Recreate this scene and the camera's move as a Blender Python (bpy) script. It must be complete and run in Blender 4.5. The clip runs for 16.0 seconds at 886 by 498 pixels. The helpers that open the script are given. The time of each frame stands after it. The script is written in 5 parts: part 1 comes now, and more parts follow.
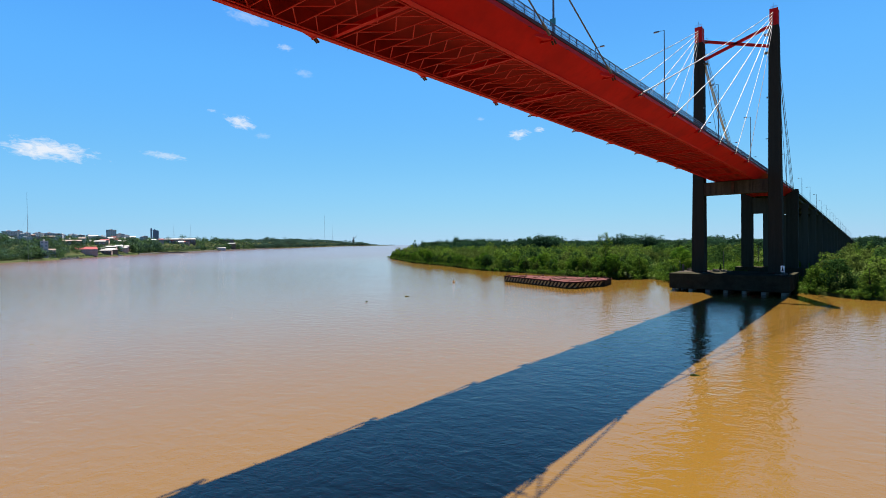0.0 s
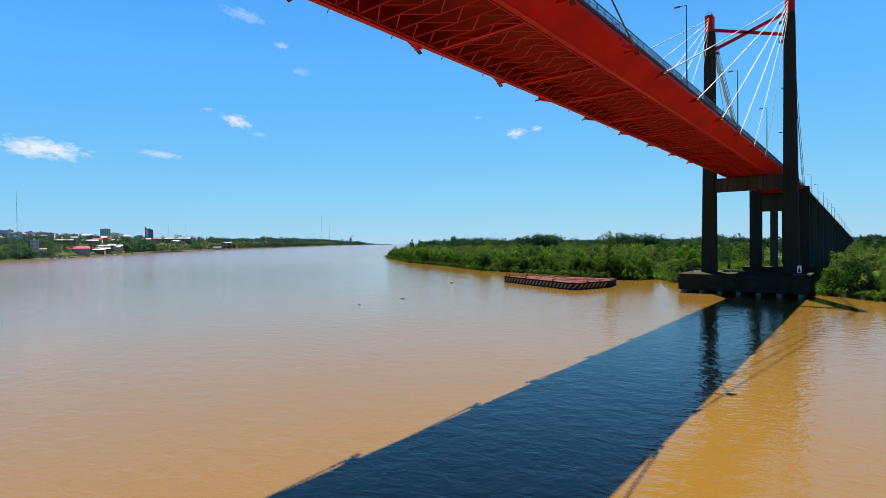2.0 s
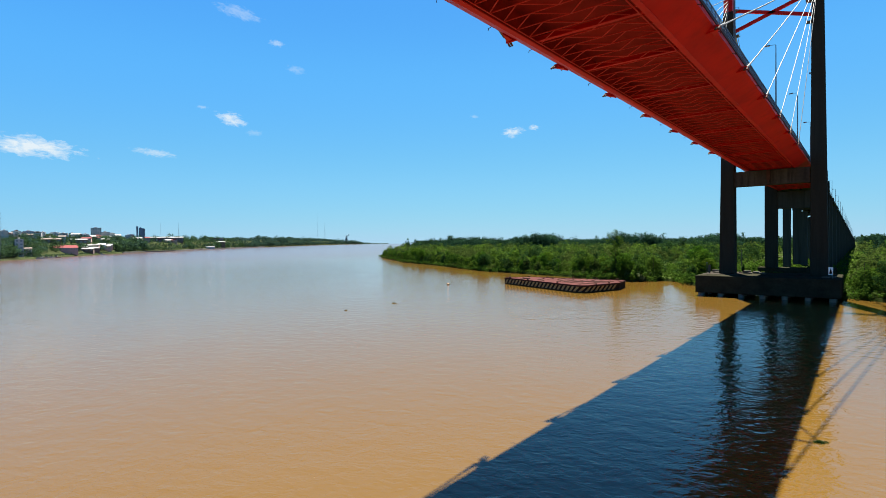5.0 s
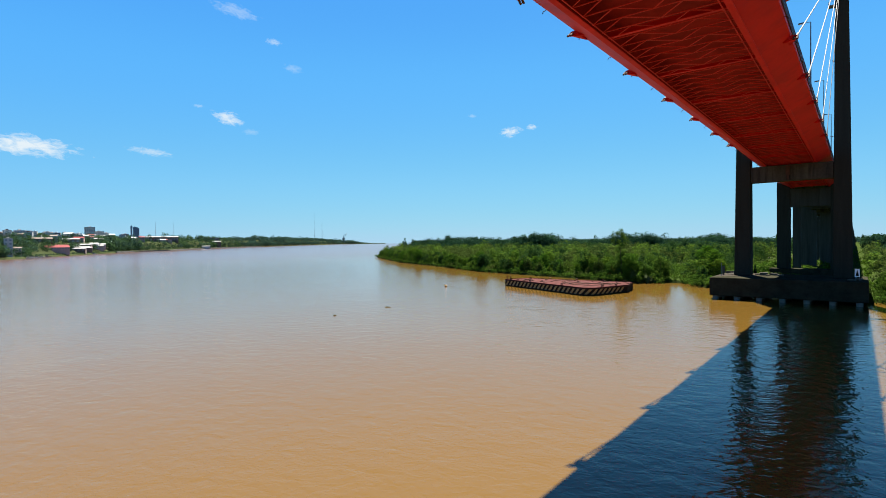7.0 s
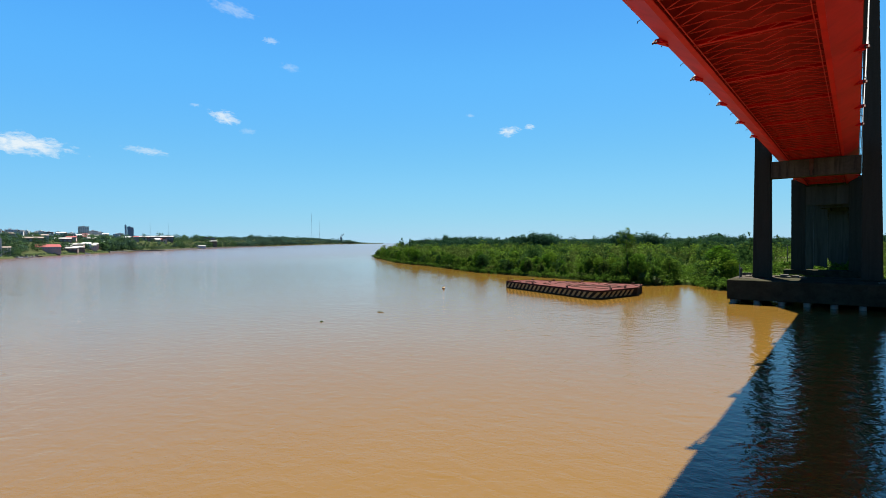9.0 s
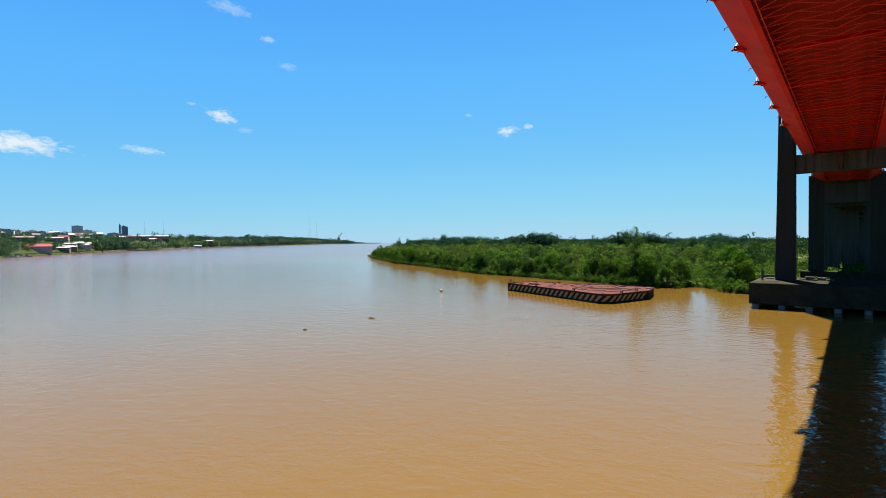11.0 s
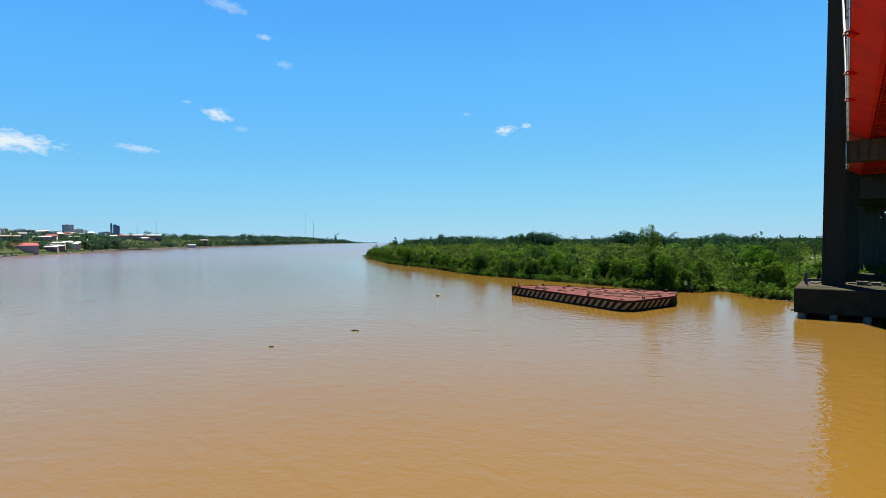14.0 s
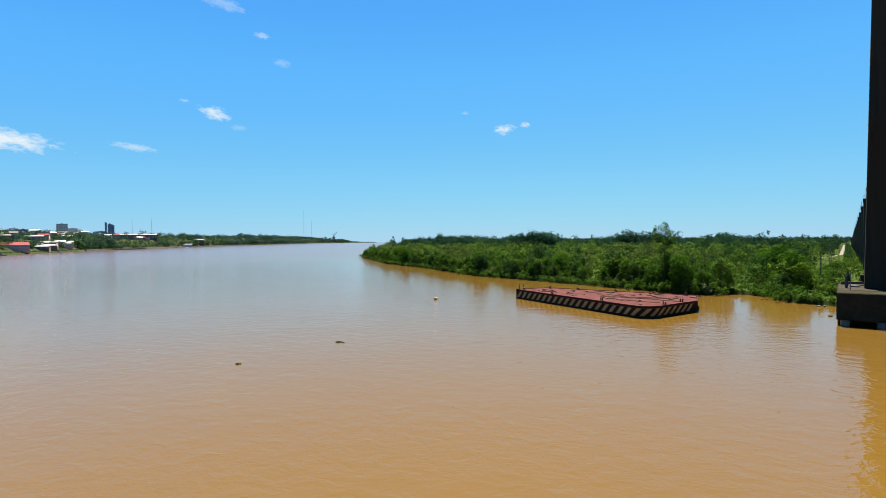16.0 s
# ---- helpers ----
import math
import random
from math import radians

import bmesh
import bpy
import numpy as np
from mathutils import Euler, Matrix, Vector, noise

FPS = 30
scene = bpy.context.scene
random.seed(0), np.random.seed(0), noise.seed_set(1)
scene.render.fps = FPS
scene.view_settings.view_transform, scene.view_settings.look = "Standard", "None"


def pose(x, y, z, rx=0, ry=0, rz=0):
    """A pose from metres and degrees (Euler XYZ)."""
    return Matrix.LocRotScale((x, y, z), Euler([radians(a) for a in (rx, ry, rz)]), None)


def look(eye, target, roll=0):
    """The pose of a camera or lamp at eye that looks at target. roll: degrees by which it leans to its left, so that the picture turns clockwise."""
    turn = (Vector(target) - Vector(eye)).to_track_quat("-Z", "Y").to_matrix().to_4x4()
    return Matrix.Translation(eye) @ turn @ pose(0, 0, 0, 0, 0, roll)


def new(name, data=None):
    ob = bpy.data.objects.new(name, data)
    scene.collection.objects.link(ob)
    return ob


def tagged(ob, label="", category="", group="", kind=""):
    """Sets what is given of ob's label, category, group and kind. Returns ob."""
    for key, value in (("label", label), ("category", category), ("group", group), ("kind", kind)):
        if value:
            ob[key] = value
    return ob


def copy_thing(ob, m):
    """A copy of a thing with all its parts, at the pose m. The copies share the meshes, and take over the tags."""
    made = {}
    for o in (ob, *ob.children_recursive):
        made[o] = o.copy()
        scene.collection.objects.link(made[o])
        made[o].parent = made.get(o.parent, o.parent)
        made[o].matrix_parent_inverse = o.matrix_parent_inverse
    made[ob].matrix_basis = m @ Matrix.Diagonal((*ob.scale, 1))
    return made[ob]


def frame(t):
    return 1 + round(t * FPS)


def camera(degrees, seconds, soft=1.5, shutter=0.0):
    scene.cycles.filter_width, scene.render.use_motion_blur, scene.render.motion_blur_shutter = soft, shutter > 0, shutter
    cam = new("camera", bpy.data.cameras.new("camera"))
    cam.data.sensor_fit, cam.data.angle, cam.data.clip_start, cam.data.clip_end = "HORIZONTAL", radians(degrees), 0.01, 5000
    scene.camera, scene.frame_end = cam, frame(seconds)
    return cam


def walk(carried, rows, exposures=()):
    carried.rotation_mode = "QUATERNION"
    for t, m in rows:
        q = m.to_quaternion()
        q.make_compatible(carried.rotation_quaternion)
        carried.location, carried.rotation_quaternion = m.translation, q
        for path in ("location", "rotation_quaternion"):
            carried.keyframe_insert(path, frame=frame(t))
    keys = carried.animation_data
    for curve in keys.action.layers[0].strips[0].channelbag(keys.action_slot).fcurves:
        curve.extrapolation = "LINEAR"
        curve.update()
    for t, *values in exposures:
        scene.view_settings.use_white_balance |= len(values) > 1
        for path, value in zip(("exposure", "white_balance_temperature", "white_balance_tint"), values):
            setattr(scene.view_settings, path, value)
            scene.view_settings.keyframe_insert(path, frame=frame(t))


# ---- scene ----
cam = camera(81.03, 16.0, soft=0.7)
STOPS = 2.25
ROWS = [
    (0.0, 46.931, -259.812, 22.602, 39.722, -0.732, 0.621),
    (0.5, 45.057, -257.577, 22.591, 39.652, -0.761, 0.632),
    (1.0, 43.171, -255.315, 22.576, 39.581, -0.788, 0.640),
    (1.5, 41.272, -253.025, 22.559, 39.511, -0.811, 0.645),
    (2.0, 39.360, -250.708, 22.538, 39.441, -0.832, 0.648),
    (2.5, 37.435, -248.363, 22.514, 39.372, -0.850, 0.648),
    (3.0, 35.496, -245.989, 22.486, 39.303, -0.865, 0.646),
    (3.5, 33.542, -243.587, 22.457, 39.234, -0.879, 0.641),
    (4.0, 31.574, -241.156, 22.424, 39.166, -0.890, 0.635),
    (4.5, 29.590, -238.695, 22.388, 39.098, -0.900, 0.627),
    (5.0, 27.590, -236.205, 22.350, 39.032, -0.908, 0.617),
    (5.5, 25.573, -233.685, 22.310, 38.966, -0.914, 0.606),
    (6.0, 23.540, -231.135, 22.267, 38.900, -0.919, 0.593),
    (6.5, 21.489, -228.555, 22.222, 38.836, -0.923, 0.580),
    (7.0, 19.420, -225.944, 22.175, 38.773, -0.926, 0.566),
    (7.5, 17.332, -223.302, 22.126, 38.711, -0.928, 0.551),
    (8.0, 15.226, -220.629, 22.076, 38.650, -0.930, 0.535),
    (8.5, 13.100, -217.924, 22.023, 38.590, -0.931, 0.519),
    (9.0, 10.954, -215.188, 21.969, 38.531, -0.932, 0.503),
    (9.5, 8.788, -212.420, 21.913, 38.474, -0.933, 0.487),
    (10.0, 6.601, -209.619, 21.856, 38.419, -0.934, 0.471),
    (10.5, 4.392, -206.785, 21.797, 38.365, -0.936, 0.456),
    (11.0, 2.162, -203.919, 21.738, 38.312, -0.938, 0.441),
    (11.5, -0.091, -201.019, 21.677, 38.261, -0.940, 0.426),
    (12.0, -2.367, -198.086, 21.615, 38.212, -0.944, 0.413),
    (12.5, -4.666, -195.119, 21.553, 38.165, -0.948, 0.401),
    (13.0, -6.989, -192.117, 21.490, 38.120, -0.954, 0.390),
    (13.5, -9.337, -189.082, 21.426, 38.077, -0.961, 0.380),
    (14.0, -11.710, -186.012, 21.362, 38.036, -0.970, 0.372),
    (14.5, -14.107, -182.907, 21.297, 37.997, -0.981, 0.366),
    (15.0, -16.531, -179.766, 21.232, 37.960, -0.993, 0.361),
    (15.5, -18.982, -176.590, 21.167, 37.926, -1.008, 0.359),
    (16.0, -21.459, -173.379, 21.102, 37.894, -1.025, 0.360),
]
walk(cam, [(t, pose(x, y, z, 90 + pitch, roll, yaw)) for t, x, y, z, yaw, pitch, roll in ROWS], exposures=[(0.0, STOPS, 6500, 16), (1.5, STOPS, 6500, 14), (3.5, STOPS, 6500, 10), (16.0, STOPS, 6500, 10)])

# ---- light: high sun ahead of the camera, clear sky ----
SUN_TO = Vector((-0.19, 0.42, 1.0)).normalized()
world = bpy.data.worlds.new("sky")
scene.world = world
world.use_nodes = True
wn = world.node_tree.nodes
sky = wn.new("ShaderNodeTexSky")
sky.sky_type = "NISHITA"
sky.sun_disc = False
sky.sun_elevation = math.asin(SUN_TO.z)
sky.sun_rotation = math.atan2(SUN_TO.x, SUN_TO.y)
sky.altitude = 0
sky.air_density, sky.dust_density, sky.ozone_density = 1.0, 0.0, 2.5
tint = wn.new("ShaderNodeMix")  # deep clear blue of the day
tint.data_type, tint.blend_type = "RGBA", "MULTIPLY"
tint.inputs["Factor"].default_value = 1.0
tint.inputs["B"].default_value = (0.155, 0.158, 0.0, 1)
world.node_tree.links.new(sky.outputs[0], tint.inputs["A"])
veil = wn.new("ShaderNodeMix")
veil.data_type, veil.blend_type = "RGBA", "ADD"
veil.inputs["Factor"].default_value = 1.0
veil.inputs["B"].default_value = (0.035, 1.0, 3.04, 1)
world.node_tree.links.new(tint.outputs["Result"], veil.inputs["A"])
dome = wn.new("ShaderNodeTexCoord")  # dull haze at the horizon, deeper blue towards the zenith
height = wn.new("ShaderNodeSeparateXYZ")
world.node_tree.links.new(dome.outputs["Generated"], height.inputs[0])
grade = wn.new("ShaderNodeValToRGB")
grade.color_ramp.interpolation = "EASE"
grade.color_ramp.elements[0].position, grade.color_ramp.elements[0].color = 0.0, (0.88, 0.93, 0.93, 1)
grade.color_ramp.elements[1].position, grade.color_ramp.elements[1].color = 1.0, (0.3, 0.3, 0.42, 1)
for at, tone in ((0.12, (1.04, 1.0, 1.01, 1)), (0.28, (1.0, 0.985, 1.06, 1)), (0.42, (0.9, 0.88, 1.03, 1)), (0.6, (0.6, 0.57, 0.8, 1))):
    grade.color_ramp.elements.new(at).color = tone
world.node_tree.links.new(height.outputs["Z"], grade.inputs[0])
depth = wn.new("ShaderNodeMix")
depth.data_type, depth.blend_type = "RGBA", "MULTIPLY"
depth.inputs["Factor"].default_value = 1.0
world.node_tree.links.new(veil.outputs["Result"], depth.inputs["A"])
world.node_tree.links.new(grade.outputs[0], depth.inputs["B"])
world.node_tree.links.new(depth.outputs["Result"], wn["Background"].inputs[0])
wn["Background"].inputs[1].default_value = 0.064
sun = new("sun", bpy.data.lights.new("sun", "SUN"))
sun.data.energy = 5.0
sun.data.angle = radians(0.53)
sun.data.color = (1.0, 0.95, 0.86)
sun.matrix_basis = look(SUN_TO * 300, (0, 0, 0))


# ---- materials ----
def material(name, colour, rough=0.7, metal=0.0, vary=0.25, scale=0.4, fine=6.0, bump=0.15, stain=None, stain_scale=0.15, island=0.0, spec=0.5, streak=False):
    """A principled surface with colour variation at two scales, stains and fine relief."""
    m = bpy.data.materials.new(name)
    m.use_nodes = True
    nt = m.node_tree
    n, l = nt.nodes, nt.links
    b = n["Principled BSDF"]
    b.inputs["Roughness"].default_value = rough
    b.inputs["Metallic"].default_value = metal
    b.inputs["Specular IOR Level"].default_value = spec
    tc = n.new("ShaderNodeTexCoord")
    big = n.new("ShaderNodeTexNoise")
    big.inputs["Scale"].default_value = scale
    big.inputs["Detail"].default_value = 5
    small = n.new("ShaderNodeTexNoise")
    small.inputs["Scale"].default_value = fine
    small.inputs["Detail"].default_value = 4
    for tex in (big, small):
        l.new(tc.outputs["Object"], tex.inputs["Vector"])
    if streak:
        mp = n.new("ShaderNodeMapping")
        mp.inputs["Scale"].default_value = (1.0, 1.0, 0.07)
        l.new(tc.outputs["Object"], mp.inputs["Vector"])
        l.new(mp.outputs[0], big.inputs["Vector"])
    add = n.new("ShaderNodeMath")
    add.operation = "MULTIPLY_ADD"
    add.inputs[1].default_value = 0.35
    l.new(small.outputs["Fac"], add.inputs[0])
    l.new(big.outputs["Fac"], add.inputs[2])
    ramp = n.new("ShaderNodeMapRange")
    ramp.inputs["From Min"].default_value = 0.4
    ramp.inputs["From Max"].default_value = 0.95
    ramp.inputs["To Min"].default_value = 1.0 - vary
    ramp.inputs["To Max"].default_value = 1.0 + vary
    l.new(add.outputs[0], ramp.inputs["Value"])
    mul = n.new("ShaderNodeVectorMath")
    mul.operation = "SCALE"
    mul.inputs[0].default_value = colour
    l.new(ramp.outputs[0], mul.inputs["Scale"])
    out = mul.outputs[0]
    if stain:
        sn = n.new("ShaderNodeTexNoise")
        sn.inputs["Scale"].default_value = stain_scale
        sn.inputs["Detail"].default_value = 8
        sn.inputs["Roughness"].default_value = 0.65
        l.new((mp if streak else tc).outputs[0 if streak else "Object"], sn.inputs["Vector"])
        sr = n.new("ShaderNodeMapRange")
        sr.inputs["From Min"].default_value = 0.5
        sr.inputs["From Max"].default_value = 0.7
        l.new(sn.outputs["Fac"], sr.inputs["Value"])
        mx = n.new("ShaderNodeMix")
        mx.data_type = "RGBA"
        l.new(sr.outputs[0], mx.inputs["Factor"])
        l.new(out, mx.inputs["A"])
        mx.inputs["B"].default_value = (*stain, 1)
        out = mx.outputs["Result"]
    if island:
        oi = n.new("ShaderNodeObjectInfo")
        gi = n.new("ShaderNodeNewGeometry")
        ad = n.new("ShaderNodeMath")
        ad.operation = "ADD"
        l.new(oi.outputs["Random"], ad.inputs[0])
        l.new(gi.outputs["Random Per Island"], ad.inputs[1])
        mr = n.new("ShaderNodeMapRange")
        mr.inputs["From Max"].default_value = 2.0
        mr.inputs["To Min"].default_value = 1.0 - island
        mr.inputs["To Max"].default_value = 1.0 + island
        l.new(ad.outputs[0], mr.inputs["Value"])
        m2 = n.new("ShaderNodeVectorMath")
        m2.operation = "SCALE"
        l.new(out, m2.inputs[0])
        l.new(mr.outputs[0], m2.inputs["Scale"])
        out = m2.outputs[0]
    l.new(out, b.inputs["Base Color"])
    if bump:
        bp = n.new("ShaderNodeBump")
        bp.inputs["Strength"].default_value = bump
        bp.inputs["Distance"].default_value = 0.05
        l.new(small.outputs["Fac"], bp.inputs["Height"])
        l.new(bp.outputs[0], b.inputs["Normal"])
    return m


RED = material("red_paint", (0.46, 0.0105, 0.0085), 0.55, vary=0.2, scale=0.12, fine=2.0, bump=0.05, stain=(0.33, 0.007, 0.008), stain_scale=0.25, spec=0.09)
RED_TRUSS = material("red_truss_paint", (0.46, 0.03, 0.026), 0.5, vary=0.2, scale=0.3, bump=0.05, spec=0.06)
# darkened copy of the red: shade under the deck put into its colour
RED_SHADED = material("deck_underside", (0.22, 0.012, 0.01), 0.8, vary=0.35, scale=0.2, bump=0.1, stain=(0.14, 0.009, 0.008), spec=0.08)
KERB = material("kerb_concrete", (0.06, 0.035, 0.036), 0.8, vary=0.25, scale=0.5, stain=(0.05, 0.018, 0.015), stain_scale=0.5, spec=0.2)
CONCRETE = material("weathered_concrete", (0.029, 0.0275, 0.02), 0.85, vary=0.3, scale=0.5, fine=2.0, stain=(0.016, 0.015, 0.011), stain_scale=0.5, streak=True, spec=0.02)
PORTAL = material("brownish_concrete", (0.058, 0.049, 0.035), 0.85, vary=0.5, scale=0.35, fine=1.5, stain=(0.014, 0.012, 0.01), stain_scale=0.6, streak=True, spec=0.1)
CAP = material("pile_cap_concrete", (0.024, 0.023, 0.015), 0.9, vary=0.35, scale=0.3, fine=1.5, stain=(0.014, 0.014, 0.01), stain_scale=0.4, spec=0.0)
PILE = material("pale_pile_concrete", (0.11, 0.11, 0.095), 0.8, vary=0.3, scale=0.6, stain=(0.12, 0.1, 0.08), stain_scale=0.7)
BLOCK = material("dusty_concrete_block", (0.07, 0.06, 0.047), 0.9, vary=0.3, scale=0.6, spec=0.1)
# browner, lighter cap concrete, coloured for the part the sun reaches
CAP_SUNLIT = material("sunlit_brown_concrete", (0.03, 0.025, 0.0185), 0.95, vary=0.35, scale=0.4, stain=(0.015, 0.013, 0.01), stain_scale=0.5, spec=0.02)
ASPHALT = material("asphalt", (0.05, 0.05, 0.05), 0.9)
STAY = material("pale_stay_sheath", (0.122, 0.116, 0.103), 0.6, vary=0.08, scale=0.3, bump=0.0, spec=0.2)
STAY_BEIGE = material("beige_stay_sheath", (0.5, 0.44, 0.31), 0.6, vary=0.1, scale=0.3, bump=0.0)
STEEL = material("galvanised_steel", (0.07, 0.08, 0.09), 0.6, 0.0, vary=0.15)
RAIL = material("grey_railing_paint", (0.05, 0.066, 0.09), 0.5, vary=0.15)
LAMPGLASS = material("lamp_glass", (0.5, 0.5, 0.48), 0.3)
SIGN = material("green_sign", (0.02, 0.16, 0.14), 0.5, vary=0.1)
WHITE = material("white_paint", (0.78, 0.78, 0.76), 0.6, vary=0.12, scale=0.3)
BLACK = material("black_paint", (0.02, 0.014, 0.009), 0.8, vary=0.35, spec=0.02)
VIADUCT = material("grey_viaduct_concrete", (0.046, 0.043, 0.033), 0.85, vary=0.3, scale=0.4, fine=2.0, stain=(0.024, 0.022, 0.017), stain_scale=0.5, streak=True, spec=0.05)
YELLOW = material("ochre_yellow_paint", (0.27, 0.155, 0.045), 0.7, vary=0.3, scale=0.8, stain=(0.2, 0.12, 0.05), stain_scale=0.9)
RUSTRED = material("faded_red_oxide", (0.056, 0.0172, 0.014), 0.85, vary=0.5, scale=0.5, fine=2.5, stain=(0.028, 0.011, 0.009), stain_scale=0.55, spec=0.04)
RUST = material("dark_rust", (0.07, 0.035, 0.025), 0.85, vary=0.4, spec=0.1)
WOOD = material("weathered_pole_wood", (0.06, 0.05, 0.04), 0.9, vary=0.3)
BARK = material("bark", (0.045, 0.037, 0.028), 0.95, vary=0.35, scale=1.0, spec=0.0)
DIRT = material("dirt_road", (0.105, 0.092, 0.073), 0.95, vary=0.2, scale=0.1, spec=0.05)
GROUND = material("island_ground", (0.022, 0.034, 0.008), 0.95, vary=0.5, scale=0.08, fine=0.9, bump=0.6, stain=(0.024, 0.026, 0.011), stain_scale=0.02, spec=0.0)
BANK = material("river_bank_ground", (0.028, 0.034, 0.015), 0.95, vary=0.4, scale=0.02, fine=0.3, bump=0.4, spec=0.0)
QUAY = material("quay_stone", (0.09, 0.087, 0.08), 0.9, vary=0.3, scale=0.05, spec=0.1)


def leaf_material(name, dark, light, vary=0.3, patch=0.22):
    m = bpy.data.materials.new(name)
    m.use_nodes = True
    n, l = m.node_tree.nodes, m.node_tree.links
    n.remove(n["Principled BSDF"])
    gi = n.new("ShaderNodeNewGeometry")
    oi = n.new("ShaderNodeObjectInfo")
    mx = n.new("ShaderNodeMix")
    mx.data_type = "RGBA"
    mx.inputs["A"].default_value = (*[0.77 * v for v in dark], 1)
    mx.inputs["B"].default_value = (*[0.77 * v for v in light], 1)
    spread = n.new("ShaderNodeMapRange")
    spread.inputs["To Min"].default_value = 0.25
    spread.inputs["To Max"].default_value = 0.75
    l.new(gi.outputs["Random Per Island"], spread.inputs["Value"])
    l.new(spread.outputs[0], mx.inputs["Factor"])
    tc = n.new("ShaderNodeTexCoord")
    nz = n.new("ShaderNodeTexNoise")
    nz.inputs["Scale"].default_value = patch
    nz.inputs["Detail"].default_value = 2
    l.new(tc.outputs["Object"], nz.inputs["Vector"])
    pr = n.new("ShaderNodeMapRange")
    pr.inputs["From Min"].default_value = 0.3
    pr.inputs["From Max"].default_value = 0.7
    pr.inputs["To Min"].default_value = 0.68
    pr.inputs["To Max"].default_value = 1.32
    l.new(nz.outputs["Fac"], pr.inputs["Value"])
    pm = n.new("ShaderNodeVectorMath")
    pm.operation = "SCALE"
    l.new(mx.outputs["Result"], pm.inputs[0])
    l.new(pr.outputs[0], pm.inputs["Scale"])
    hs = n.new("ShaderNodeHueSaturation")
    mr = n.new("ShaderNodeMapRange")
    mr.inputs["To Min"].default_value = 1.0 - vary
    mr.inputs["To Max"].default_value = 1.0 + vary
    l.new(oi.outputs["Random"], mr.inputs["Value"])
    l.new(mr.outputs[0], hs.inputs["Value"])
    mh = n.new("ShaderNodeMapRange")
    mh.inputs["To Min"].default_value = 0.515
    mh.inputs["To Max"].default_value = 0.48
    l.new(oi.outputs["Random"], mh.inputs["Value"])
    l.new(mh.outputs[0], hs.inputs["Hue"])
    l.new(pm.outputs[0], hs.inputs["Color"])
    d = n.new("ShaderNodeBsdfDiffuse")
    t = n.new("ShaderNodeBsdfTranslucent")
    g = n.new("ShaderNodeMixShader")
    g.inputs[0].default_value = 0.33
    l.new(hs.outputs[0], d.inputs["Color"])
    l.new(hs.outputs[0], t.inputs["Color"])
    l.new(d.outputs[0], g.inputs[1])
    l.new(t.outputs[0], g.inputs[2])
    l.new(g.outputs[0], n["Material Output"].inputs["Surface"])
    return m


LEAF = leaf_material("willow_leaves", (0.021, 0.057, 0.0075), (0.066, 0.126, 0.016))
LEAF_BRIGHT = leaf_material("bright_leaves", (0.0235, 0.064, 0.0055), (0.066, 0.13, 0.0125), 0.15)
LEAF_DARK = leaf_material("dark_leaves", (0.01206, 0.03482, 0.008894), (0.03418, 0.07386, 0.01778))
LEAF_DRY = leaf_material("yellowish_leaves", (0.027, 0.05, 0.01), (0.062, 0.094, 0.021))
LEAF_PALE = leaf_material("silvery_leaves", (0.0732, 0.1037, 0.0427), (0.1708, 0.2196, 0.1037), 0.1)
LEAF_RUST = leaf_material("autumn_leaves", (0.0854, 0.061, 0.00732), (0.1708, 0.1098, 0.01464), 0.1)
# greens of distant woods: the blue of haze is put into the leaf colour
LEAF_FAR = leaf_material("far_hazed_leaves", (0.017, 0.037, 0.013), (0.04, 0.075, 0.026), 0.1, 0.05)
LEAF_HAZY = leaf_material("distant_hazed_leaves", (0.02, 0.045, 0.032), (0.042, 0.082, 0.055), 0.1, 0.02)
LEAF_TOWN = leaf_material("town_hazed_leaves", (0.025, 0.056, 0.022), (0.055, 0.105, 0.04), 0.1, 0.05)
LEAF_GROVE = leaf_material("grove_hazed_leaves", (0.012, 0.034, 0.018), (0.026, 0.062, 0.03), 0.1, 0.05)

# muddy river water: opaque brown body under a clear rippled surface
WATER = bpy.data.materials.new("muddy_water")
WATER.use_nodes = True
n, l = WATER.node_tree.nodes, WATER.node_tree.links
b = n["Principled BSDF"]
b.inputs["Roughness"].default_value = 0.045
b.inputs["IOR"].default_value = 1.34
tc = n.new("ShaderNodeTexCoord")
mud = n.new("ShaderNodeTexNoise")
mud.inputs["Scale"].default_value = 0.012
mud.inputs["Detail"].default_value = 4
l.new(tc.outputs["Object"], mud.inputs["Vector"])
mudmix = n.new("ShaderNodeMix")
mudmix.data_type = "RGBA"
mudmix.inputs["A"].default_value = (0.072, 0.0393, 0.0068, 1)
mudmix.inputs["B"].default_value = (0.081, 0.0452, 0.0084, 1)
l.new(mud.outputs["Fac"], mudmix.inputs["Factor"])
sep = n.new("ShaderNodeSeparateXYZ")  # the wide reach lies calmer than the water round the piers
l.new(tc.outputs["Object"], sep.inputs[0])
wind = n.new("ShaderNodeMapRange")
wind.inputs["From Min"].default_value = -150.0
wind.inputs["From Max"].default_value = -650.0
wind.inputs["To Min"].default_value = 1.0
wind.inputs["To Max"].default_value = 1.6
l.new(sep.outputs["X"], wind.inputs["Value"])
lee = n.new("ShaderNodeVectorMath")  # sheltered, calmer water along the island's shore
lee.operation = "DOT_PRODUCT"
lee.inputs[1].default_value = (0.36, 1.0, 0.0)
l.new(tc.outputs["Object"], lee.inputs[0])
shelter = n.new("ShaderNodeMapRange")
shelter.inputs["From Min"].default_value = -80.0
shelter.inputs["From Max"].default_value = 5.0
shelter.inputs["To Min"].default_value = 1.0
shelter.inputs["To Max"].default_value = 0.4
